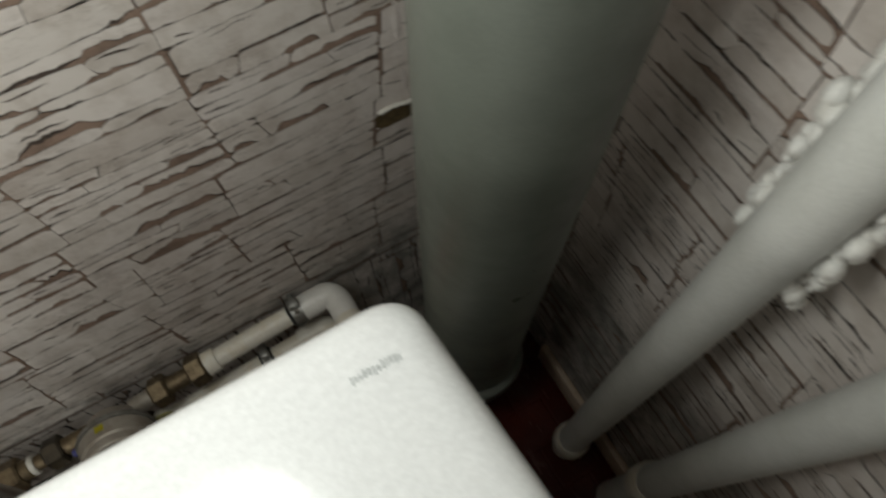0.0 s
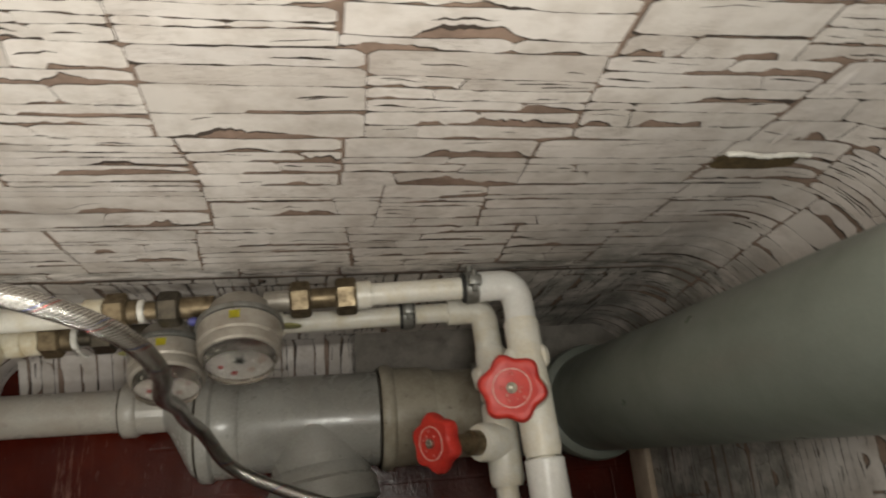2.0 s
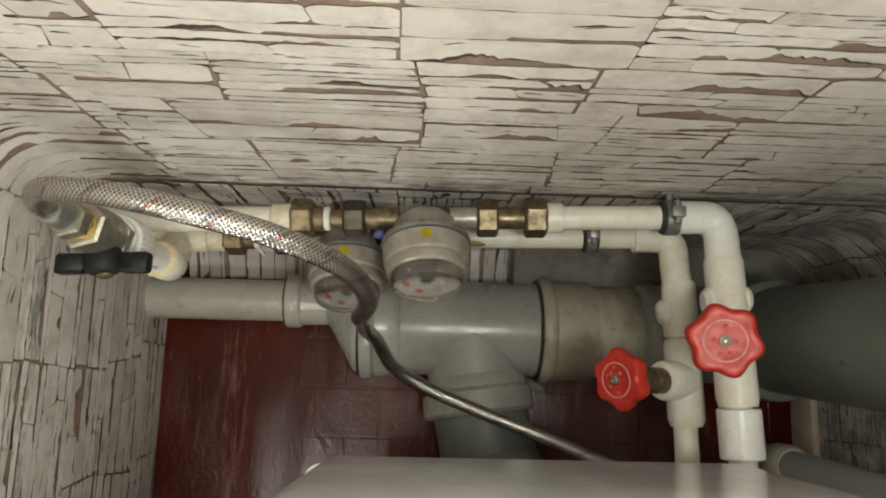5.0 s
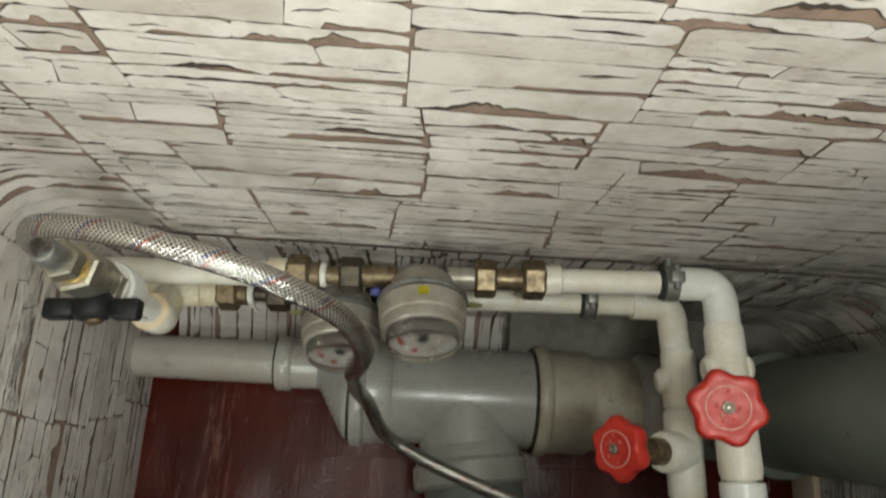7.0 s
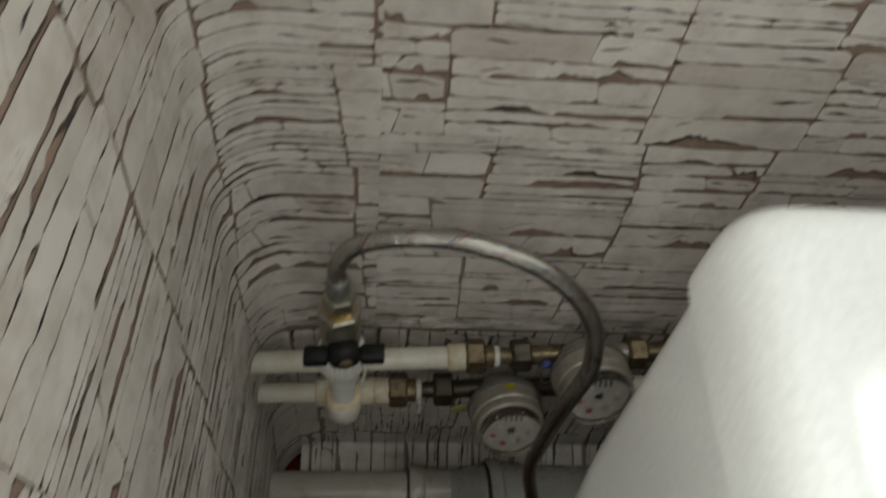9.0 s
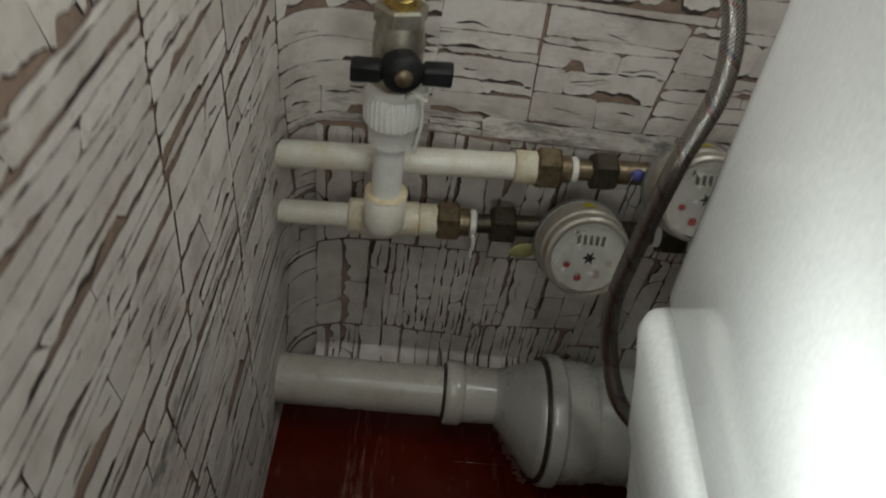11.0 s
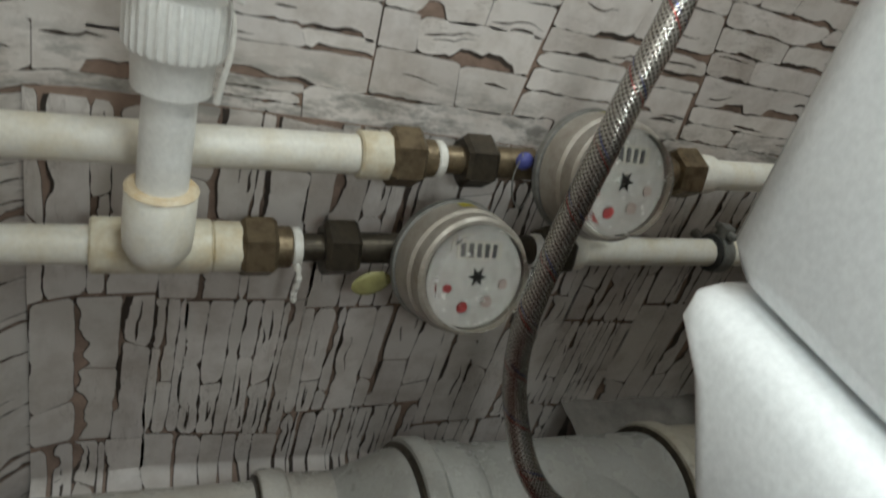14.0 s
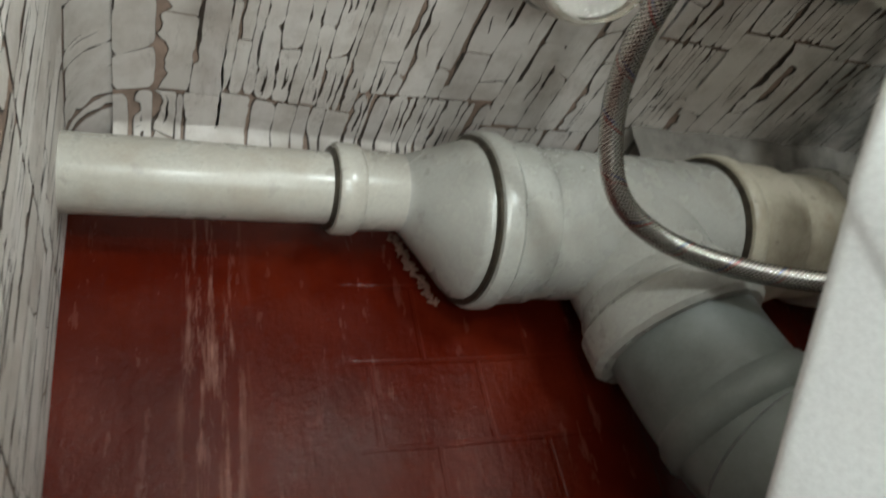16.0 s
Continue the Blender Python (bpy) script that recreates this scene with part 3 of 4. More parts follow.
def ledge_mesh():
    """A rough mortar fillet between the wide sewer pipe and the wall."""
    bm = bmesh.new()
    rows = []
    for i in range(61):
        x = 0.46 + 0.37 * i / 60
        row = []
        for j in range(9):
            t = j / 8
            y = -0.003 - 0.085 * t
            z = 0.098 - 0.030 * t + 0.010 * noise.noise(Vector((x * 14, y * 20, 3))) + 0.004 * noise.noise(Vector((x * 60, y * 60, 5)))
            row.append(bm.verts.new((x, y, z)))
        rows.append(row)
    for p, q in zip(rows, rows[1:]):
        for k in range(8):
            bm.faces.new((p[k], q[k], q[k + 1], p[k + 1]))
    low = [[bm.verts.new((r[k].co.x, r[k].co.y, FLOOR - 0.004)) for k in (0, 8)] for r in rows]
    for p, q, a, b in zip(rows, rows[1:], low, low[1:]):
        bm.faces.new((p[8], q[8], b[1], a[1]))
        bm.faces.new((q[0], p[0], a[0], b[0]))
    return bm


tagged(part("mortar_ledge", ledge_mesh(), M_MORTAR), "rough grey mortar fillet behind the sewer pipe", "mortar", kind="structure")


def torn_hole():
    bm = bmesh.new()
    rnd = random.Random(21)
    n = 26
    ring = []
    for k in range(n):
        a = 2 * math.pi * k / n
        ring.append(bm.verts.new((0.733 + 0.034 * math.copysign(abs(math.cos(a)) ** 0.4, math.cos(a)) + rnd.uniform(-0.001, 0.001), -0.0012, 0.572 + 0.012 * math.copysign(abs(math.sin(a)) ** 0.5, math.sin(a)) + rnd.uniform(-0.0012, 0.0012))))
    bm.faces.new(ring)
    return bm


hole = tagged(part("wallpaper_tear", torn_hole(), M_HOLE, smooth=False), "dark torn hole in the wallpaper beside the riser", "wallpaper tear", kind="structure")
curl = smooth_path([(0.703, -0.0020, 0.584), (0.716, -0.0035, 0.587), (0.732, -0.0045, 0.5855), (0.750, -0.004, 0.5875), (0.768, -0.0035, 0.585)], 5)
part("torn_edge", tube(curl, [0.0012 + 0.0012 * abs(math.sin(i * 1.3)) for i in range(len(curl))], 8), M_TAPE, hole, "curled white torn paper edge")
for cx, w in ((0.728, 0.0080), (0.746, 0.0065)):
    fold = smooth_path([(cx + 0.004 * math.sin(z * 9 + cx * 90), 0.0062, z) for z in (0.36, 0.44, 0.50, 0.55)], 6) + smooth_path([(cx + 0.004, 0.0061, 0.592), (cx + 0.002, 0.0061, 0.68), (cx + 0.007, 0.0061, 0.78), (cx + 0.004, 0.0061, 0.95), (cx, 0.0061, 1.2)], 6)
    for piece in (fold[:19], fold[19:]):
        part("paper_fold", tube(piece, [w * (0.86 + 0.30 * noise.noise(Vector((i * 0.45, cx * 70, 1.0)))) for i in range(len(piece))], 14), M_STONE, hole)


# ---------------------------------------------------------------- sewer pipes
SY, SZ = -0.110, 0.090               # axis of the wide horizontal sewer pipe


BY, BZ = -0.082, 0.081               # axis of the narrow drain pipe


def sewer_branch():
    t = thing("sewer_pipe", (0.0, BY, BZ - 0.024), "narrow grey-white plastic drain pipe with socket, along the wall foot", "drain pipe")
    part("pipe", rod((XL - 0.01, BY, BZ - 0.001), (0.196, BY, BZ), 0.0250), M_DRAIN, t)
    part("seal_ring", turned((0.1800, BY, BZ), (0.1826, BY, BZ), [(0, 0.0256), (0.4, 0.0290), (1, 0.0285)], 36), M_OLDNUT, t, "dark rubber seal at the socket mouth")
    part("socket", lathe([(0, 0.0268), (0.0012, 0.0312), (0.003, 0.0322), (0.016, 0.0322), (0.0185, 0.0308), (0.020, 0.0288), (0.046, 0.0280), (0.058, 0.0276)],
                         frame_along((0.182, BY, BZ), (0.26, BY, BZ))), M_DRAIN, t)
    return t


def sewer_tee():
    t = thing("sewer_tee", (0.4, SY, SZ - 0.055), "wide grey plastic sewer tee with reducer and sockets", "sewer fitting")
    bm = bmesh.new()
    rings = []
    seg = 48
    # an eccentric cone whose upper side stays nearly level with the narrow pipe
    stations = [(0.226, 0.0), (0.232, 0.0), (0.235, 0.03), (0.239, 0.12), (0.2655, 0.93), (0.2685, 0.985), (0.272, 1.0), (0.283, 1.0)]
    for x, f in stations:
        r, cy, cz = 0.0276 + 0.0287 * f, BY + (SY - BY) * f, BZ + (SZ - BZ) * f
        rings.append([bm.verts.new((x, cy + r * math.cos(2 * math.pi * k / seg), cz + r * math.sin(2 * math.pi * k / seg))) for k in range(seg)])
    for p, q in zip(rings, rings[1:]):
        for k in range(seg):
            bm.faces.new((p[k], p[(k + 1) % seg], q[(k + 1) % seg], q[k]))
    bm.faces.new(rings[0]), bm.faces.new(rings[-1])
    part("reducer", bm, M_SEWER, t, "eccentric grey plastic reducer")
    ax = lambda x: (x, SY, SZ)
    part("left_socket", turned(ax(0.2745), ax(0.322), [(0, 0.0575), (0.03, 0.0625), (0.08, 0.0638), (0.30, 0.0638), (0.34, 0.0622), (0.38, 0.0602), (0.92, 0.0592), (1, 0.0570)], 48), M_SEWER, t, "bell socket with a raised rim")
    part("seal_ring", turned(ax(0.2718), ax(0.2752), [(0, 0.0564), (0.3, 0.0604), (1, 0.0600)], 48), M_OLDNUT, t, "dark rubber seal at the socket mouth")
    part("body", rod(ax(0.312), ax(0.492), 0.0565, 48), M_SEWER, t)
    part("right_socket", turned(ax(0.486), ax(0.552), [(0, 0.058), (0.03, 0.0628), (0.08, 0.0645), (0.20, 0.0645), (0.24, 0.0628), (0.28, 0.0602), (0.95, 0.0596), (1, 0.0585)], 48), M_SEWER_B, t, "beige dirty socket with rubber seal")
    part("seal_ring", turned(ax(0.4838), ax(0.4872), [(0, 0.0568), (0.5, 0.0612), (1, 0.0600)], 48), M_OLDNUT, t, "dark rubber seal at the socket mouth")
    b0, b1 = (0.404, SY + 0.01, SZ - 0.002), (0.416, -0.192, SZ + 0.006)
    part("branch", rod(b0, b1, 0.0560, 48), M_SEWER, t)
    part("branch_socket", turned((0.4130, -0.168, SZ + 0.005), (0.419, -0.212, SZ + 0.009), [(0, 0.0565), (0.20, 0.0600), (0.32, 0.0605), (0.42, 0.0650), (0.92, 0.0660), (1, 0.0620)], 48), M_SEWER, t, "bell socket of the branch")
    return t


def sewer_outlet():
    t = thing("toilet_connector", (0.44, -0.30, 0.06), "dark grey plastic sewer bend leading to the toilet", "sewer fitting")
    path = smooth_path([(0.417, -0.195, SZ + 0.008), (0.427, -0.245, SZ + 0.013), (0.436, -0.29, SZ + 0.024), (0.442, -0.33, SZ + 0.047), (0.446, -0.372, SZ + 0.068), (0.447, -0.42, SZ + 0.076)], 8)
    rad = [0.0555 + (0.006 if 18 < i < 30 else 0) + (0.0018 * math.sin(i * 2.1) if i > 30 else 0) for i in range(len(path))]
    part("bend", tube(path, rad, 44), M_SEWER_D, t)
    part("collar", turned((0.431, -0.262, SZ + 0.017), (0.435, -0.284, SZ + 0.022), [(0, 0.0565), (0.3, 0.0595), (0.8, 0.0595), (1, 0.056)], 44), M_SEWER_D, t)
    return t


def sewer_run_right():
    t = thing("sewer_elbow", (0.66, SY, SZ), "grey plastic sewer pipe and elbow under the riser", "sewer fitting")
    part("pipe", rod((0.54, SY, SZ), (0.66, SY, SZ), 0.0550, 48), M_SEWER_B, t)
    path = smooth_path([(0.632, SY, SZ), (0.665, SY, SZ), (0.700, SY, SZ + 0.012), (0.721, SY - 0.001, SZ + 0.045), (0.726, SY - 0.002, SZ + 0.085)], 8)
    part("elbow", tube(path, 0.0585, 44), M_SEWER_D, t, "dark elbow under the riser")
    part("rim", turned((0.606, SY, SZ), (0.640, SY, SZ), [(0, 0.0562), (0.15, 0.0620), (0.5, 0.0632), (0.9, 0.060), (1, 0.0585)], 44), M_SEWER, t)
    return t


def sewer_riser():
    t = thing("sewer_riser", (0.724, -0.118, 0.17), "thick grey-green sewer riser standing in the corner", "sewer riser")
    foot = Vector((0.724, -0.118, 0.165))
    way = Vector((0.006, -0.062, 1.0)).normalized()
    top = foot + way * 2.05
    part("pipe", rod(foot, top, 0.0552, 64), M_RISER, t)
    part("socket", turned(foot - way * 0.005, foot + way * 0.056, [(0, 0.0585), (0.1, 0.0612), (0.55, 0.0612), (0.62, 0.0645), (0.8, 0.0655), (0.95, 0.0635), (1.0, 0.057)], 64), M_RISER, t, "socket rim round the riser's foot")
    return t


sewer_branch()
sewer_tee()
sewer_outlet()
sewer_run_right()
sewer_riser()


def side_riser(x, y, dx, dy, foam, low):
    t = thing("water_riser", (x, y, FLOOR), "pale painted steel water riser beside the papered wall", "riser pipe", "side risers")
    f = lambda z: (x + dx * z, y + dy * z, z)
    part("pipe", rod(f(FLOOR), f(CEIL - 0.002), 0.0195, 40), M_RISER_W, t)
    part("collar", turned(f(low), f(low + 0.040), [(0, 0.0215), (0.1, 0.0245), (0.85, 0.0245), (1, 0.021)], 36), M_PPR, t, "white collar round the riser")
    if foam:
        rnd = random.Random(foam)
        for side, z0, z1 in ((1, 0.72, 0.86), (-1, 0.70, 0.86)):
            bm = bmesh.new()
            for i in range(60):
                z = rnd.uniform(z0, z1)
                px, py, _ = f(z)
                s = rnd.uniform(0.003, 0.008)
                ellipsoid((px + rnd.uniform(0.004, 0.022), py + side * (0.021 + rnd.uniform(-0.003, 0.007)), z), (s, s * 0.8, s * 1.2), bm, u=10, v=7)
            part("foam_bead", bm, M_FOAM, t, "lumpy white foam bead at the wall")
    return t


side_riser(0.800, -0.2625, 0.006, -0.034, 5, 0.052)
side_riser(0.815, -0.350, 0.016, -0.050, 0, 0.195)


# ---------------------------------------------------------------- water pipes
def up_at(x, dy=0.0, dz=0.0):
    return (x, -0.038 + 0.027 * x + dy, 0.3225 + 0.047 * x + dz)


def lo_at(x, dy=0.0, dz=0.0):
    return (x, -0.042 + 0.022 * x + dy, 0.2645 + 0.038 * x + dz)


def fittings(t, at, spans, hexes):
    """Turned pieces (name, x0, x1, radius, material) and nuts along a pipe line."""
    for name, x0, x1, r, m, label in spans:
        part(name, rod(at(x0), at(x1), r, 28), m, t, label)
    for name, x0, x1, r, m, label in hexes:
        part(name, hex_nut(at(x0), at(x1), r), m, t, label, smooth=False)


def upper_line():
    t = thing("cold_water_pipe", up_at(0.02), "white plastic water pipe with brass unions along the wall", "water pipe", "water pipes")
    fittings(t, up_at, [
        ("pipe", XL - 0.006, 0.209, 0.0112, M_PPR, ""),
        ("adapter", 0.2085, 0.229, 0.0138, M_PPR_OLD, "yellowed plastic adapter"),
        ("union_tail", 0.244, 0.255, 0.0112, M_BRASS, ""),
        ("thread_tape", 0.2545, 0.2605, 0.0108, M_TAPE, "white thread tape"),
        ("nipple", 0.260, 0.275, 0.0085, M_BRASS, ""),
        ("meter_tail", 0.289, 0.322, 0.0098, M_BRASS, ""),
        ("meter_tail", 0.366, 0.393, 0.0100, M_METER, ""),
        ("nipple", 0.408, 0.434, 0.0098, M_BRASS, "dull brass nipple"),
        ("adapter", 0.450, 0.466, 0.0136, M_PPR, ""),
        ("pipe", 0.464, 0.572, 0.0108, M_PPR, ""),
    ], [
        ("union_nut", 0.226, 0.246, 0.0178, M_BRASS, "dull brass union nut"),
        ("union_nut", 0.272, 0.292, 0.0165, M_OLDNUT, "tarnished dark union nut"),
        ("union_nut", 0.390, 0.409, 0.0172, M_BRASS, "dull brass union nut"),
        ("union_nut", 0.432, 0.452, 0.0178, M_BRASS, "dull brass union nut"),
    ])
    # elbow and the run towards the room
    e = up_at(0.568)
    c = Vector((0.604, -0.038, 0.361))
    part("elbow", tube(smooth_path([e, up_at(0.584), (0.598, -0.0235, 0.3505), (0.6055, -0.034, 0.3510), (0.6065, -0.062, 0.3540)], 6), 0.0148, 28), M_PPR_NEW, t, "bright white elbow")
    end = Vector((0.619, -0.40, 0.364))
    s = lambda k: c + (end - c) * k
    part("run", rod(s(0.25), s(1.0), 0.0112, 28), M_PPR, t)
    part("coupling", rod(s(0.412), s(0.525), 0.0178, 28), M_PPR_NEW, t, "bright white coupling")
    return t


def lower_line():
    t = thing("hot_water_pipe", lo_at(0.02), "yellowed plastic water pipe with tarnished brass unions", "water pipe", "water pipes")
    fittings(t, lo_at, [
        ("pipe", XL - 0.006, 0.080, 0.0105, M_PPR, ""),
        ("tee", 0.077, 0.137, 0.0152, M_PPR_OLD, "yellowed plastic tee"),
        ("adapter", 0.137, 0.156, 0.0142, M_PPR_OLD, "yellowed plastic adapter"),
        ("union_tail", 0.170, 0.181, 0.0122, M_BRASS, ""),
        ("thread_tape", 0.1805, 0.1865, 0.0118, M_TAPE, "white thread tape"),
        ("nipple", 0.186, 0.202, 0.0085, M_OLDNUT, ""),
        ("meter_tail", 0.217, 0.252, 0.0095, M_OLDNUT, ""),
        ("meter_tail", 0.292, 0.342, 0.0100, M_OLDNUT, ""),
        ("thread_tape", 0.341, 0.349, 0.0112, M_TAPE, "ragged white thread tape"),
        ("adapter", 0.368, 0.381, 0.0132, M_PPR, ""),
        ("pipe", 0.378, 0.554, 0.0103, M_PPR, ""),
    ], [
        ("union_nut", 0.152, 0.172, 0.0180, M_BRASS, "dull brass union nut"),
        ("union_nut", 0.199, 0.220, 0.0175, M_OLDNUT, "tarnished dark union nut"),
        ("union_nut", 0.347, 0.370, 0.0178, M_OLDNUT, "tarnished dark union nut"),
    ])
    c = Vector((0.586, -0.040, 0.2965))
    part("elbow", tube(smooth_path([lo_at(0.548), lo_at(0.566), (0.580, -0.0305, 0.2865), (0.5865, -0.039, 0.2868), (0.5872, -0.056, 0.2890), (0.5875, -0.077, 0.2940)], 6), 0.0138, 28), M_PPR, t)
    end = Vector((0.595, -0.40, 0.296))
    part("run", rod(c + (end - c) * 0.12, end, 0.0108, 28), M_PPR, t)
    return t


upper_line()
lower_line()


def handwheel(centre, normal, r, parent):
    """A six-lobed red hand wheel, domed, with a worn ring mark and a screw."""
    m = frame_along(centre, Vector(centre) + Vector(normal))
    bm = bmesh.new()
    n = 72
    rings = []
    for h, s in ((-0.013, 0.72), (-0.011, 0.93), (-0.006, 1.0), (0.0, 0.985), (0.003, 0.90), (0.0036, 0.80), (0.0030, 0.70)):
        ring = []
        for k in range(n):
            a = 2 * math.pi * k / n
            rr = r * s * (1.0 + 0.085 * math.cos(6 * a) * (1.0 if s > 0.85 else 0.55))
            ring.append(bm.verts.new(m @ Vector((rr * math.cos(a), rr * math.sin(a), h))))
        rings.append(ring)
    for p, q in zip(rings, rings[1:]):
        for k in range(n):
            bm.faces.new((p[k], p[(k + 1) % n], q[(k + 1) % n], q[k]))
    bm.faces.new(rings[0])
    bm.faces.new(rings[-1])
    wheel = part("handwheel", bm, M_RED, parent, "red plastic six-lobed handwheel")
    ring_bm = lathe([(0.0026, r * 0.605), (0.0036, r * 0.60), (0.0036, r * 0.560), (0.0026, r * 0.555)], m, 40)
    bmesh.ops.delete(ring_bm, geom=[f for f in ring_bm.faces if len(f.verts) > 4], context="FACES_ONLY")
    part("ring_mark", ring_bm, M_RINGMARK, wheel, "worn pale ring on the wheel")
    part("screw", lathe([(0.002, r * 0.17), (0.0058, r * 0.165), (0.0064, r * 0.10), (0.0048, 0)], m, 20), M_NICKEL, wheel, "metal screw")
    bm = bmesh.new()
    rnd = random.Random(int(r * 1e5))
    for k in range(9):
        a = rnd.uniform(0, 6.28)
        d = r * rnd.uniform(0.24, 0.47)
        lathe([(0.0031, 0.0016), (0.0036, 0.0012)], m @ Matrix.Translation((d * math.cos(a), d * math.sin(a), 0)), 7, bm)
    part("wear_mark", bm, M_WORN, wheel, "pale scuffs on the wheel")
    return wheel


def valve_a():
    t = thing("gate_valve", (0.598, -0.12, 0.36), "white plastic gate valve with red handwheel facing upward", "valve", "gate valves")
    a, b = Vector((0.6060, -0.059, 0.3540)), Vector((0.6100, -0.186, 0.3628))
    part("body", turned(a, b, [(0, 0.0155), (0.03, 0.0166), (0.46, 0.0166), (0.5, 0.0172), (0.94, 0.0172), (1, 0.0155)], 32), M_PPR, t)
    bm = rod((0.587, -0.098, 0.353), (0.627, -0.094, 0.357), 0.0125, 24, 0.004)
    part("seat_boss", bm, M_PPR, t)
    part("bonnet", turned((0.605, -0.130, 0.365), (0.590, -0.133, 0.395), [(0, 0.0165), (0.7, 0.0155), (1, 0.013)], 28), M_PPR, t)
    part("stem", rod((0.590, -0.133, 0.392), (0.571, -0.1345, 0.432), 0.0075, 20), M_BRASS, t, "brass stem")
    handwheel((0.568, -0.135, 0.436), (-0.30, -0.09, 0.95), 0.0265, t)
    return t


def valve_b():
    t = thing("gate_valve", (0.585, -0.15, 0.296), "white plastic gate valve with red handwheel turned sideways", "valve", "gate valves")
    part("rear_body", turned((0.5815, -0.073, 0.2965), (0.583, -0.126, 0.2965), [(0, 0.0140), (0.05, 0.0158), (0.95, 0.0158), (1, 0.0145)], 32), M_PPR, t)
    part("body", turned((0.583, -0.1275, 0.2965), (0.5855, -0.207, 0.2962), [(0, 0.0148), (0.05, 0.0166), (0.93, 0.0166), (1, 0.0142)], 32), M_PPR, t)
    part("seat_boss", rod((0.562, -0.104, 0.292), (0.584, -0.1, 0.296), 0.0125, 24, 0.004), M_PPR, t)
    part("bonnet", turned((0.583, -0.165, 0.298), (0.556, -0.166, 0.315), [(0, 0.0178), (0.85, 0.0182), (0.98, 0.0168), (1, 0.0135)], 28), M_PPR, t)
    part("stem", turned((0.558, -0.166, 0.3135), (0.522, -0.166, 0.335), [(0, 0.0118), (0.3, 0.0118), (0.34, 0.0085), (1, 0.0085)], 24), M_BRASS, t, "brass stem")
    handwheel((0.509, -0.166, 0.342), (-0.82, -0.10, 0.56), 0.0255, t)
    t.location.x += 0.006
    return t


valve_a()
valve_b()


def pipe_clip(at, x, r, wide, name_label):
    t = thing("pipe_clip", at(x), name_label, "pipe clip", "pipe clips")
    part("rubber_band", turned(at(x - wide / 2), at(x + wide / 2), [(0, r), (0.1, r + 0.0035), (0.9, r + 0.0035), (1, r)], 28), M_RUBBER, t, "black rubber lining")
    part("steel_band", turned(at(x - wide * 0.32), at(x + wide * 0.32), [(0, r + 0.003), (0.05, r + 0.0048), (0.95, r + 0.0048), (1, r + 0.003)], 28), M_STEEL, t, "grey steel band")
    px, py, pz = at(x)
    part("lug", block((px - wide * 0.3, py - 0.004, pz + r), (px + wide * 0.3, py + 0.006, pz + r + 0.013), 0.0015), M_STEEL, t)
    part("bolt", rod((px, py - 0.010, pz + r + 0.008), (px, py + 0.012, pz + r + 0.008), 0.0030, 14), M_STEEL, t)
    part("wall_stud", rod((px, py + r * 0.6, pz), (px, 0.004, pz), 0.0035, 14), M_STEEL, t)
    return t


pipe_clip(up_at, 0.562, 0.0112, 0.020, "steel and rubber pipe clip beside the elbow")
pipe_clip(lo_at, 0.506, 0.0106, 0.016, "steel and rubber pipe clip on the lower pipe")


# ---------------------------------------------------------------- water meters
def star_mesh(m, r, h, points=6):
    bm = bmesh.new()
    lo, hi = [], []
    for k in range(points * 2):
        a = math.pi * k / points
        rr = r if k % 2 == 0 else r * 0.42
        lo.append(bm.verts.new(m @ Vector((rr * math.cos(a), rr * math.sin(a), 0))))
        hi.append(bm.verts.new(m @ Vector((rr * math.cos(a), rr * math.sin(a), h))))
    n = len(lo)
    for k in range(n):
        bm.faces.new((lo[k], lo[(k + 1) % n], hi[(k + 1) % n], hi[k]))
    bm.faces.new(hi), bm.faces.new(lo[::-1])
    return bm


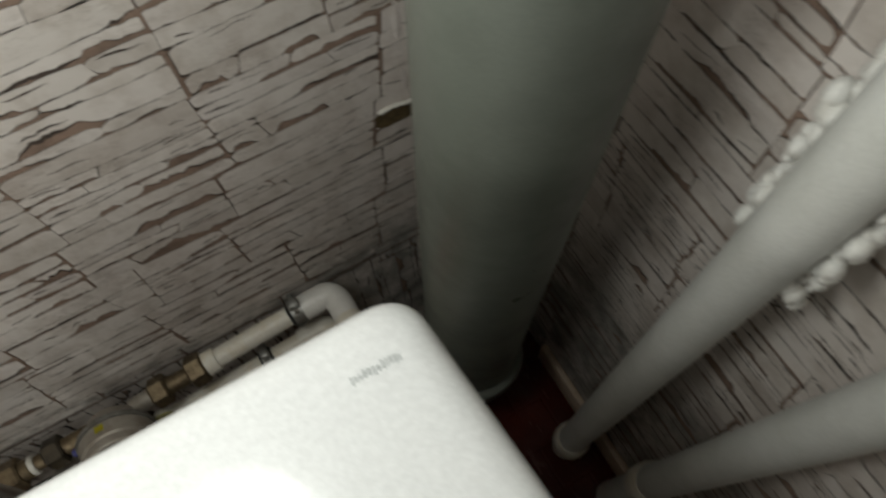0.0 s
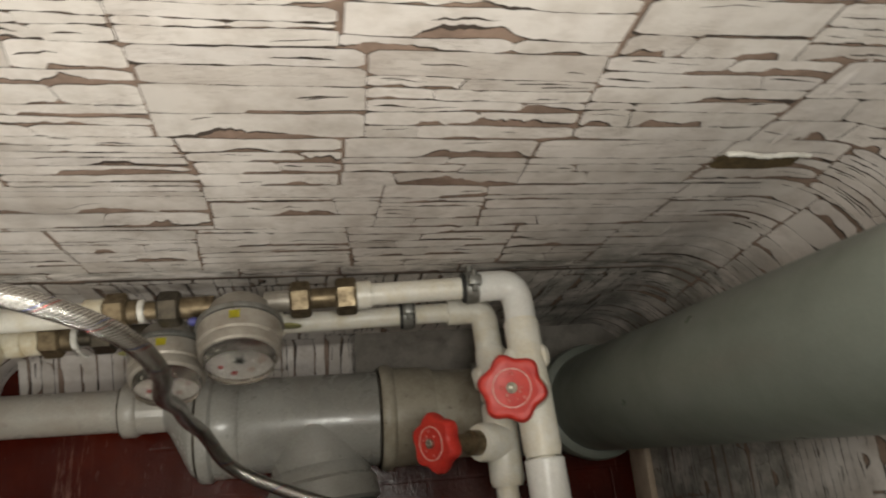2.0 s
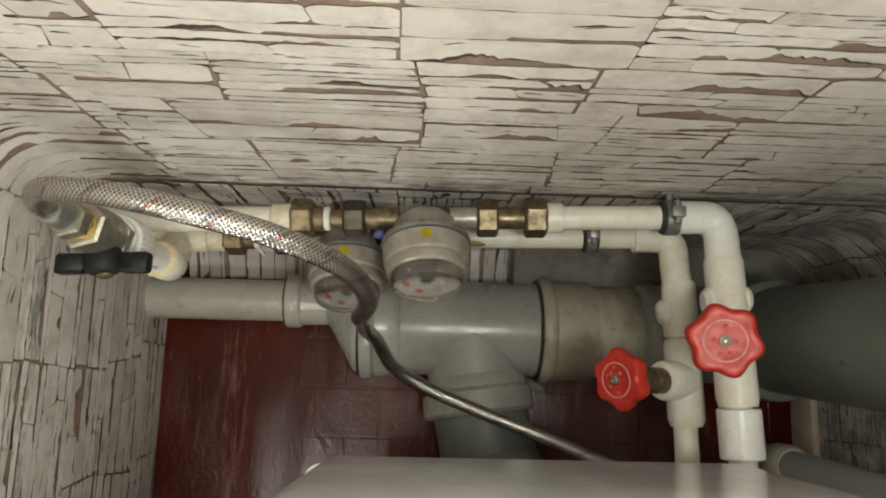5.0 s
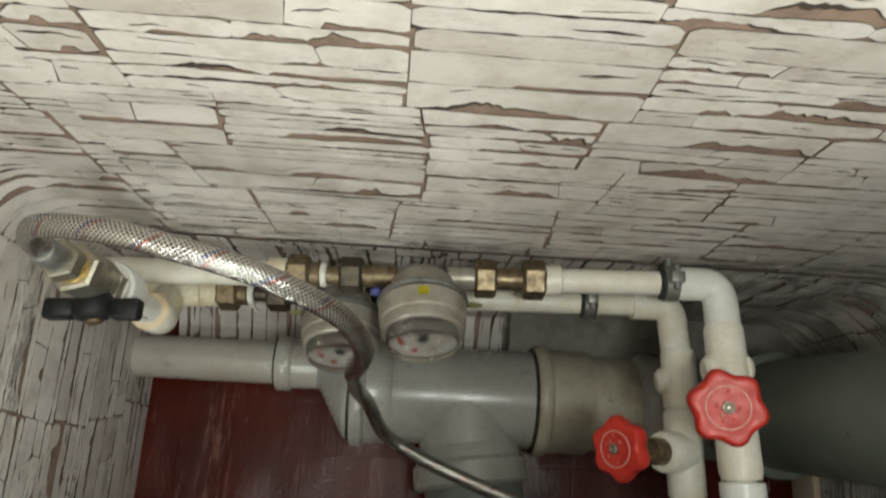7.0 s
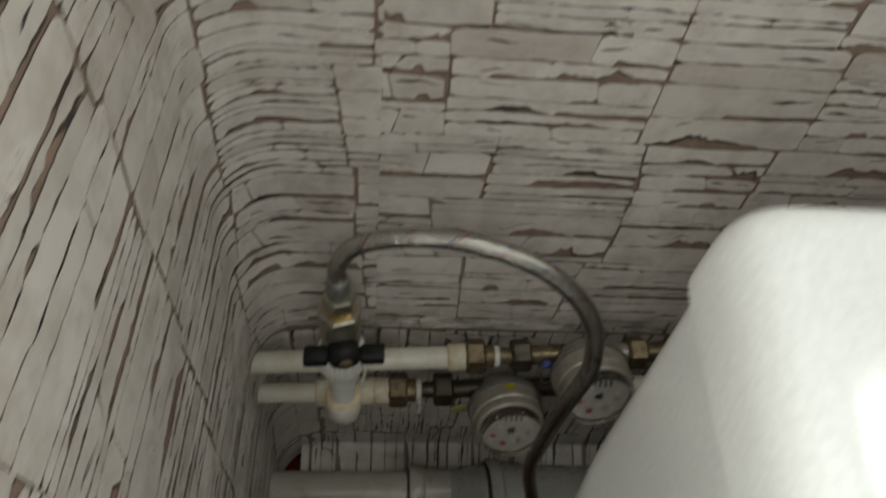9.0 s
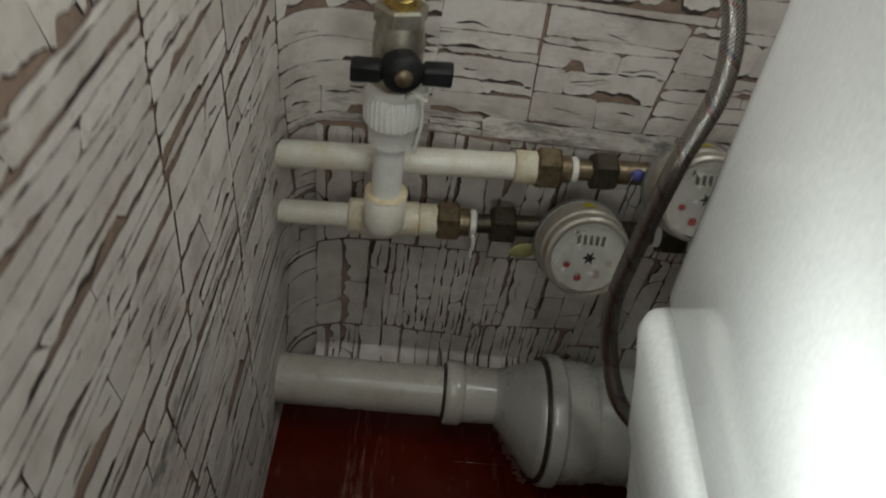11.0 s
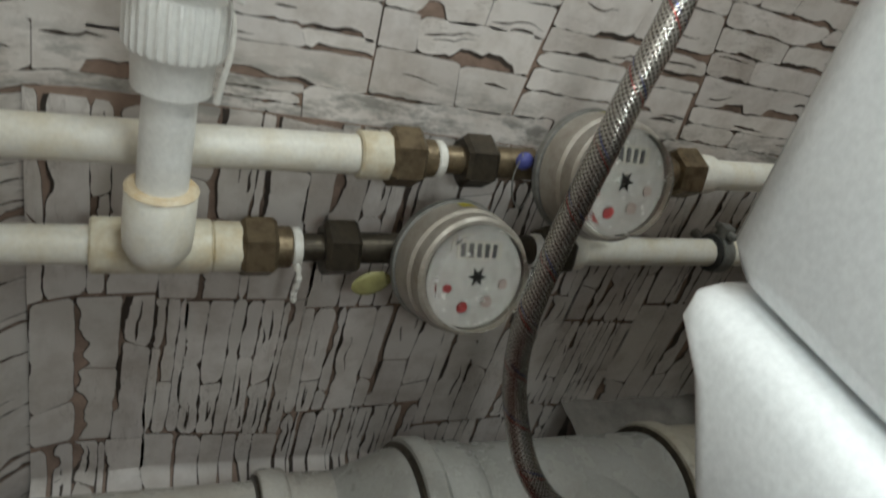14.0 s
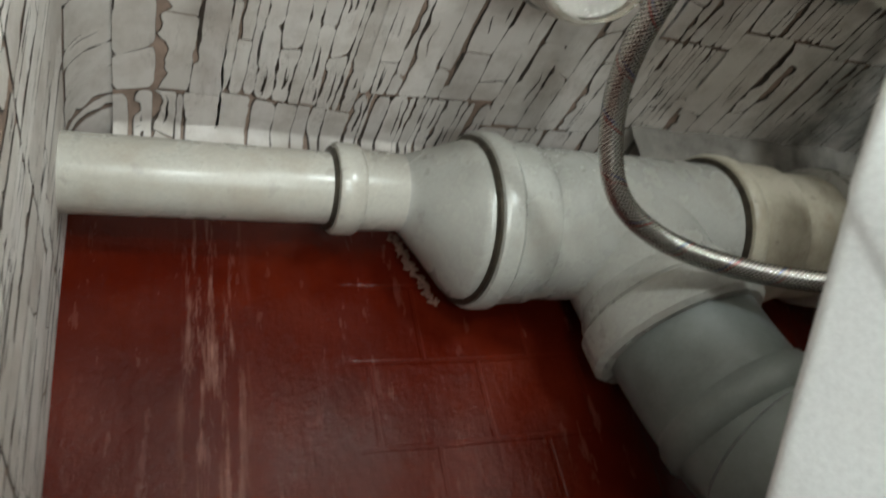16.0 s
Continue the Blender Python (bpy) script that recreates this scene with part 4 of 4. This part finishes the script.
def water_meter(at, tilt, swing, label, collar):
    t = thing("water_meter", at, label, "water meter", "water meters")
    n = Vector((math.sin(radians(swing)) * math.cos(radians(tilt)), -math.cos(radians(swing)) * math.cos(radians(tilt)), math.sin(radians(tilt))))
    up = Vector((0, 0, 1))
    xax = up.cross(n).normalized()
    yax = n.cross(xax)
    m = Matrix((xax, yax, n)).transposed().to_4x4()
    m.translation = Vector(at)
    part("housing", lathe([(-0.018, 0.010), (-0.017, 0.020), (-0.010, 0.027), (0.002, 0.030), (0.008, 0.033)], m, 44), M_METER, t, "taupe metal meter housing")
    part("lower_ring", lathe([(0.007, 0.0340), (0.008, 0.0385), (0.0105, 0.0392), (0.013, 0.0385), (0.0135, 0.0355)], m, 56), M_STEEL, t, "grey steel ring")
    part("collar", lathe([(0.0135, 0.0350), (0.0145, 0.0375), (0.030, 0.0368), (0.0318, 0.0350), (0.0335, 0.0356), (0.0405, 0.0348), (0.042, 0.033), (0.0415, 0.0285), (0.036, 0.0280)], m, 56), collar, t, "taupe collar round the dial")
    dial = part("dial", lathe([(0.0355, 0.0275), (0.0400, 0.0275), (0.0400, 0.0)], m, 48), M_DIAL, t, "white meter dial with red pointers")
    cover = part("cover", lathe([(0.0420, 0.0310), (0.0480, 0.0306), (0.0520, 0.0290), (0.0540, 0.0255), (0.0550, 0.018), (0.0552, 0.0)], m, 48), M_GLASS, t, "clear scratched dial cover")
    bm = bmesh.new()
    for k in range(5):
        block((-0.0115 + k * 0.0047, -0.0035, 0), (-0.0090 + k * 0.0047, 0.0035, 0.0004), bm=bm)
    bmesh.ops.transform(bm, matrix=m @ Matrix.Translation((0.0, 0.0155, 0.0404)), verts=bm.verts)
    part("counter_digit", bm, M_GREYINK, dial, "dark counter figures", smooth=False)
    bm = block((-0.0135, -0.0048, 0), (0.0135, 0.0048, 0.0004))
    bmesh.ops.transform(bm, matrix=m @ Matrix.Translation((0.0, 0.0155, 0.0400)), verts=bm.verts)
    part("counter_window", bm, M_TAPE, dial, "pale counter window", smooth=False)
    part("flow_star", star_mesh(m @ Matrix.Translation((0.0, 0.001, 0.0404)), 0.0060, 0.0004), M_INK, dial, "black flow star", smooth=False)
    for (dx, dy, r, mm) in ((-0.0165, -0.006, 0.0024, M_REDINK), (-0.0065, -0.0165, 0.0032, M_REDINK), (0.008, -0.0135, 0.0036, M_FADED), (0.017, -0.003, 0.0030, M_FADED)):
        part("sub_dial", lathe([(0, r), (0.0004, r * 0.95), (0.0004, 0)], m @ Matrix.Translation((dx, dy, 0.0401)), 20), mm, dial, "small red dial" if mm is M_REDINK else "small faded dial")
    bm = bmesh.new()
    rows = []
    for i in range(5):
        a = radians(84 + 3.4 * i)
        rows.append([bm.verts.new(m @ Vector((0.0376 * math.cos(a), 0.0376 * math.sin(a), z))) for z in (0.0165, 0.0245)])
    for p, q in zip(rows, rows[1:]):
        bm.faces.new((p[0], q[0], q[1], p[1]))
    bmesh.ops.solidify(bm, geom=bm.faces[:], thickness=0.0004)
    part("sticker", bm, M_YELLOW, t, "small yellow sticker")
    return t


water_meter(lo_at(0.272, -0.014, 0.003), 20, 3, "taupe water meter with a white dial on the lower pipe", M_METER)
water_meter(up_at(0.345, -0.0155, 0.005), 20, 3, "taupe water meter with a white dial on the upper pipe", M_METER)


def seal_tag(at, turn):
    bm = ellipsoid((0.011, 0, 0), (0.0125, 0.0022, 0.0085), u=16, v=8)
    rod((-0.004, -0.0012, 0.003), (0.004, -0.0012, 0.002), 0.0006, 8, bm=bm)
    bmesh.ops.transform(bm, matrix=pose(*at, 0, turn, 0), verts=bm.verts)
    ob = part("seal_tag", bm, M_TAG)
    return tagged(ob, "olive yellow plastic seal tag hanging on wire by the meter", "seal tag", "seal tags")


seal_tag((0.240, -0.052, 0.262), 158)
seal_tag((0.378, -0.048, 0.330), 22)
ob = part("blue_seal", ellipsoid((0.305, -0.046, 0.347), (0.0055, 0.004, 0.0055)), M_BLUE)
tagged(ob, "small blue plastic seal on the meter's wire", "seal")
wire = smooth_path([(0.302, -0.047, 0.352), (0.299, -0.05, 0.338), (0.303, -0.052, 0.324), (0.312, -0.05, 0.318), (0.318, -0.044, 0.326), (0.322, -0.04, 0.338)], 6)
tagged(part("seal_wire", tube(wire, 0.0005, 6), M_STEEL), "thin twisted steel seal wire beside the meter", "wire")


# ---------------------------------------------------------------- branch with ball valve and hose
VX, VY = 0.108, -0.070


def branch_stack():
    t = thing("branch_pipe", (VX, VY, 0.285), "white plastic branch pipe rising from the tee", "water pipe")
    part("tee_outlet", rod(lo_at(VX), (VX, VY, 0.292), 0.0150, 28), M_PPR_OLD, t, "yellowed tee outlet")
    bm = lathe([(-0.0168, 0.0), (-0.0155, 0.0065), (-0.011, 0.0122), (-0.004, 0.0160), (0.004, 0.0165), (0.026, 0.0165), (0.028, 0.0150)], Matrix.Translation((VX, VY, 0.294)), 32)
    part("elbow", bm, M_PPR, t, "round white plastic elbow")
    part("weld_bead", lathe([(0, 0.0152), (0.0015, 0.0168), (0.003, 0.0152)], Matrix.Translation((VX, VY, 0.3205)), 32), M_WELD, t, "yellowed weld bead")
    part("pipe", rod((VX, VY, 0.318), (VX, VY, 0.376), 0.0117, 28), M_PPR_NEW, t)
    bm = bmesh.new()
    n = 128
    rings = []
    for z, r, rib in ((0.370, 0.0125, 0), (0.372, 0.0165, 0), (0.386, 0.0172, 0), (0.3895, 0.0200, 0), (0.3915, 0.0205, 0.0007), (0.411, 0.0205, 0.0007), (0.4135, 0.0198, 0), (0.4150, 0.0172, 0), (0.4195, 0.0168, 0)):
        rings.append([bm.verts.new((VX + (r + rib * (1 if k % 4 < 2 else -1)) * math.cos(2 * math.pi * k / n),
                                    VY + (r + rib * (1 if k % 4 < 2 else -1)) * math.sin(2 * math.pi * k / n), z)) for k in range(n)])
    for p, q in zip(rings, rings[1:]):
        for k in range(n):
            bm.faces.new((p[k], p[(k + 1) % n], q[(k + 1) % n], q[k]))
    bm.faces.new(rings[0]), bm.faces.new(rings[-1])
    part("ribbed_collar", bm, M_PPR_NEW, t, "white ribbed threaded collar")
    return t


def ball_valve():
    t = thing("ball_valve", (VX, VY, 0.42), "brass ball valve with black butterfly handle on the branch", "valve")
    z = lambda h: (VX, VY, h)
    part("lower_hex", hex_nut(z(0.4185), z(0.431), 0.0172), M_NICKEL, t, smooth=False)
    part("body", turned(z(0.429), z(0.466), [(0, 0.0150), (0.2, 0.0170), (0.6, 0.0172), (0.85, 0.0160), (1, 0.0150)], 28), M_NICKEL, t)
    part("upper_hex", hex_nut(z(0.464), z(0.476), 0.0178), M_NICKEL, t, smooth=False)
    part("thread", rod(z(0.475), z(0.483), 0.0118, 24), M_BRIGHT, t, "bare yellow brass thread")
    h0, h1 = Vector((VX + 0.002, VY - 0.010, 0.440)), Vector((VX + 0.006, VY - 0.030, 0.4405))
    handle = part("handle_hub", turned(h0, h1, [(0, 0.011), (0.3, 0.0135), (0.75, 0.0138), (0.9, 0.0120), (1, 0.0075)], 28), M_BLACK, t, "black plastic handle hub")
    for s in (-1, 1):
        bm = bmesh.new()
        rings = []
        for d, hh, w in ((0.006, 0.0042, 0.0046), (0.0125, 0.0046, 0.0050), (0.0145, 0.0062, 0.0072), (0.031, 0.0066, 0.0074), (0.0325, 0.0058, 0.0064)):
            c = h0.lerp(h1, 0.6) + Vector((s * d, s * d * 0.05, s * d * 0.03))
            rings.append([bm.verts.new(c + Vector((0, w * cy, hh * cz))) for cy, cz in ((-1, -0.7), (-0.7, -1), (0.7, -1), (1, -0.7), (1, 0.7), (0.7, 1), (-0.7, 1), (-1, 0.7))])
        for p, q in zip(rings, rings[1:]):
            for k in range(8):
                bm.faces.new((p[k], p[(k + 1) % 8], q[(k + 1) % 8], q[k]))
        bm.faces.new(rings[0]), bm.faces.new(rings[-1])
        part("wing", bm, M_BLACK, handle)
    part("screw", turned(h1 - (h1 - h0) * 0.05, h1 + (h1 - h0) * 0.14, [(0, 0.0062), (0.6, 0.0060), (1, 0.0035)], 16), M_BRASS, handle, "brass handle screw")
    return t


def hose():
    t = thing("flexible_hose", (VX, VY, 0.483), "braided steel water hose arching from the ball valve", "hose")
    part("swivel_nut", hex_nut((VX, VY, 0.4815), (VX, VY, 0.497), 0.0135), M_NICKEL, t, smooth=False)
    part("ferrule", turned((VX, VY, 0.496), (VX, VY, 0.517), [(0, 0.0082), (0.1, 0.0092), (0.9, 0.0090), (1, 0.0080)], 24), M_STEEL, t)
    line = smooth_path([(VX, VY, 0.508), (0.108, -0.068, 0.530), (0.123, -0.066, 0.553), (0.163, -0.071, 0.570), (0.208, -0.080, 0.575), (0.256, -0.090, 0.560), (0.293, -0.102, 0.524),
                        (0.3055, -0.115, 0.473), (0.296, -0.123, 0.415), (0.294, -0.121, 0.345), (0.292, -0.125, 0.285), (0.301, -0.134, 0.236), (0.318, -0.160, 0.197), (0.352, -0.180, 0.180),
                        (0.400, -0.200, 0.180), (0.455, -0.220, 0.195), (0.510, -0.240, 0.225), (0.556, -0.262, 0.285), (0.572, -0.285, 0.36)], 12)
    part("braid", tube(line, 0.0071, 20, uv=True), M_BRAID, t, "steel braid with red and blue threads")
    part("tank_ferrule", rod((0.571, -0.283, 0.355), (0.574, -0.290, 0.384), 0.0092, 24), M_STEEL, t)
    part("tank_nut", hex_nut((0.5735, -0.289, 0.382), (0.576, -0.294, 0.404), 0.0135), M_NICKEL, t, smooth=False)
    return t


branch_stack()
ball_valve()
hose()
strand = smooth_path([(VX + 0.012, VY - 0.013, 0.428), (VX + 0.0195, VY - 0.0165, 0.413), (VX + 0.0205, VY - 0.0175, 0.398), (VX + 0.0185, VY - 0.0165, 0.384), (VX + 0.0175, VY - 0.0155, 0.374)], 6)
wad = tube(strand, [0.0007 + 0.0009 * (i / (len(strand) - 1)) for i in range(len(strand))], 8)
knot = smooth_path([(VX + 0.016 + 0.007 * math.cos(k * 2.2), VY - 0.016 + 0.005 * math.sin(k * 1.7), 0.424 + 0.0045 * math.sin(k * 2.9)) for k in range(14)], 6)
tube(knot, 0.0016, 8, bm=wad)
tagged(part("sealing_thread", wad, M_TAPE), "loose white sealing thread hanging from the ball valve", "thread")
strand = smooth_path([lo_at(0.184, -0.011, -0.004), lo_at(0.186, -0.0135, -0.014), lo_at(0.185, -0.0125, -0.024), lo_at(0.186, -0.012, -0.031)], 6)
tagged(part("sealing_tape", tube(strand, [0.0012 + 0.0010 * math.sin(i * 0.9) ** 2 for i in range(len(strand))], 8), M_TAPE), "loose end of white thread tape below the union", "tape")


# ---------------------------------------------------------------- toilet
def boxed(levels, n=8):
    """Levels (z, back half-width, front half-width, back y, front y, corner radius) about x = CX, joined upwards."""
    bm = bmesh.new()
    rings = []
    for z, hb, hf, yb, yf, r, *shift in levels:
        cx = CX + (shift[0] if shift else 0.0)
        pts = [Vector((cx + hb, yb)), Vector((cx - hb, yb)), Vector((cx - hf, yf)), Vector((cx + hf, yf))]
        ring = []
        for i in range(4):
            p, a, b = pts[i], pts[i - 1], pts[(i + 1) % 4]
            da, db = (a - p).normalized(), (b - p).normalized()
            p0, p1 = p + da * r, p + db * r
            for k in range(n + 1):
                t = k / n
                q = p0 * (1 - t) ** 2 + p * 2 * t * (1 - t) + p1 * t ** 2
                ring.append(bm.verts.new((q.x, q.y, z)))
        rings.append(ring)
    m = len(rings[0])
    for p, q in zip(rings, rings[1:]):
        for k in range(m):
            bm.faces.new((p[k], p[(k + 1) % m], q[(k + 1) % m], q[k]))
    bm.faces.new(rings[0]), bm.faces.new(rings[-1])
    return bm


CX = 0.436


def toilet():
    t = thing("toilet", (0.445, -0.5, FLOOR), "white glazed porcelain toilet with boxy cistern", "toilet")
    part("cistern", boxed([(0.404, 0.158, 0.165, -0.234, -0.40, 0.03), (0.407, 0.166, 0.176, -0.228, -0.41, 0.028), (0.415, 0.170, 0.182, -0.2255, -0.415, 0.024),
                           (0.60, 0.180, 0.193, -0.228, -0.425, 0.019, -0.002), (0.762, 0.1855, 0.200, -0.233, -0.432, 0.015, -0.002)]), M_CHINA, t)
    lid = [(0.7635, -0.004, 0.014), (0.765, 0.0, 0.016), (0.784, 0.0, 0.017), (0.791, -0.0006, 0.018), (0.7965, -0.0022, 0.019), (0.8003, -0.0050, 0.020), (0.8028, -0.0090, 0.021), (0.8040, -0.0150, 0.022)]
    part("lid", boxed([(z, 0.1895 + d, 0.205 + d, -0.2325 + d, -0.434 - d, r, -0.0040) for z, d, r in lid]), M_CHINA, t, "flat white porcelain cistern lid")
    rnd = random.Random(4)
    x = 0.5835
    while x < 0.6045:
        w = rnd.uniform(0.0006, 0.0011)
        bm = block((x, -0.2635 + rnd.uniform(0, 0.0012), 0.8037), (x + w, -0.2590 - rnd.uniform(0, 0.0015), 0.8042))
        for vert in bm.verts:
            vert.co.x += (vert.co.y + 0.261) * rnd.choice((0.2, 0.25, 0.3)) if vert.co.y > -0.261 else 0.0
        part("badge_stroke", bm, M_BADGE, t, "grey printed stroke", smooth=False)
        x += w + 0.0010
    part("bowl", boxed([(0.120, 0.140, 0.11, -0.455, -0.60, 0.03), (0.180, 0.164, 0.14, -0.405, -0.64, 0.02), (0.240, 0.1695, 0.16, -0.360, -0.70, 0.016), (0.290, 0.1735, 0.168, -0.320, -0.72, 0.014), (0.340, 0.1762, 0.174, -0.2795, -0.735, 0.012),
                        (0.3455, 0.1775, 0.1765, -0.2765, -0.738, 0.011), (0.3500, 0.1797, 0.179, -0.2735, -0.742, 0.011), (0.378, 0.1805, 0.18, -0.251, -0.75, 0.013), (0.389, 0.1805, 0.18, -0.2355, -0.75, 0.014), (0.396, 0.1785, 0.1785, -0.2330, -0.748, 0.016),
                        (0.3995, 0.1755, 0.1755, -0.2350, -0.746, 0.017), (0.402, 0.168, 0.17, -0.243, -0.74, 0.018)]), M_CHINA, t, "white porcelain bowl with rear shelf")
    part("pedestal", loft([(FLOOR - 0.002, 0.330, 0.560, -0.62, -0.375, 3), (0.05, 0.335, 0.555, -0.615, -0.380, 3), (0.16, 0.348, 0.542, -0.60, -0.386, 3)], 64), M_CHINA, t)
    part("spigot", turned((0.447, -0.36, SZ + 0.072), (0.447, -0.44, SZ + 0.082), [(0, 0.048), (1, 0.052)], 32), M_CHINA, t)
    return t


toilet()

# cement crumbs under the reducer
bm = bmesh.new()
rnd = random.Random(8)
for k in range(110):
    s = rnd.uniform(0.0006, 0.0020)
    f = rnd.random()
    ellipsoid((0.247 + 0.026 * f + rnd.gauss(0, 0.002), -0.078 - 0.062 * f + rnd.gauss(0, 0.002), FLOOR + s * 0.3), (s * 1.6, s, s * 0.6), bm, pose(0, 0, 0, 0, 0, rnd.uniform(0, 180)), 7, 5)
tagged(part("cement_crumbs", bm, M_DEBRIS), "reddish cement crumbs on the floor under the drain", "debris", kind="stuff")
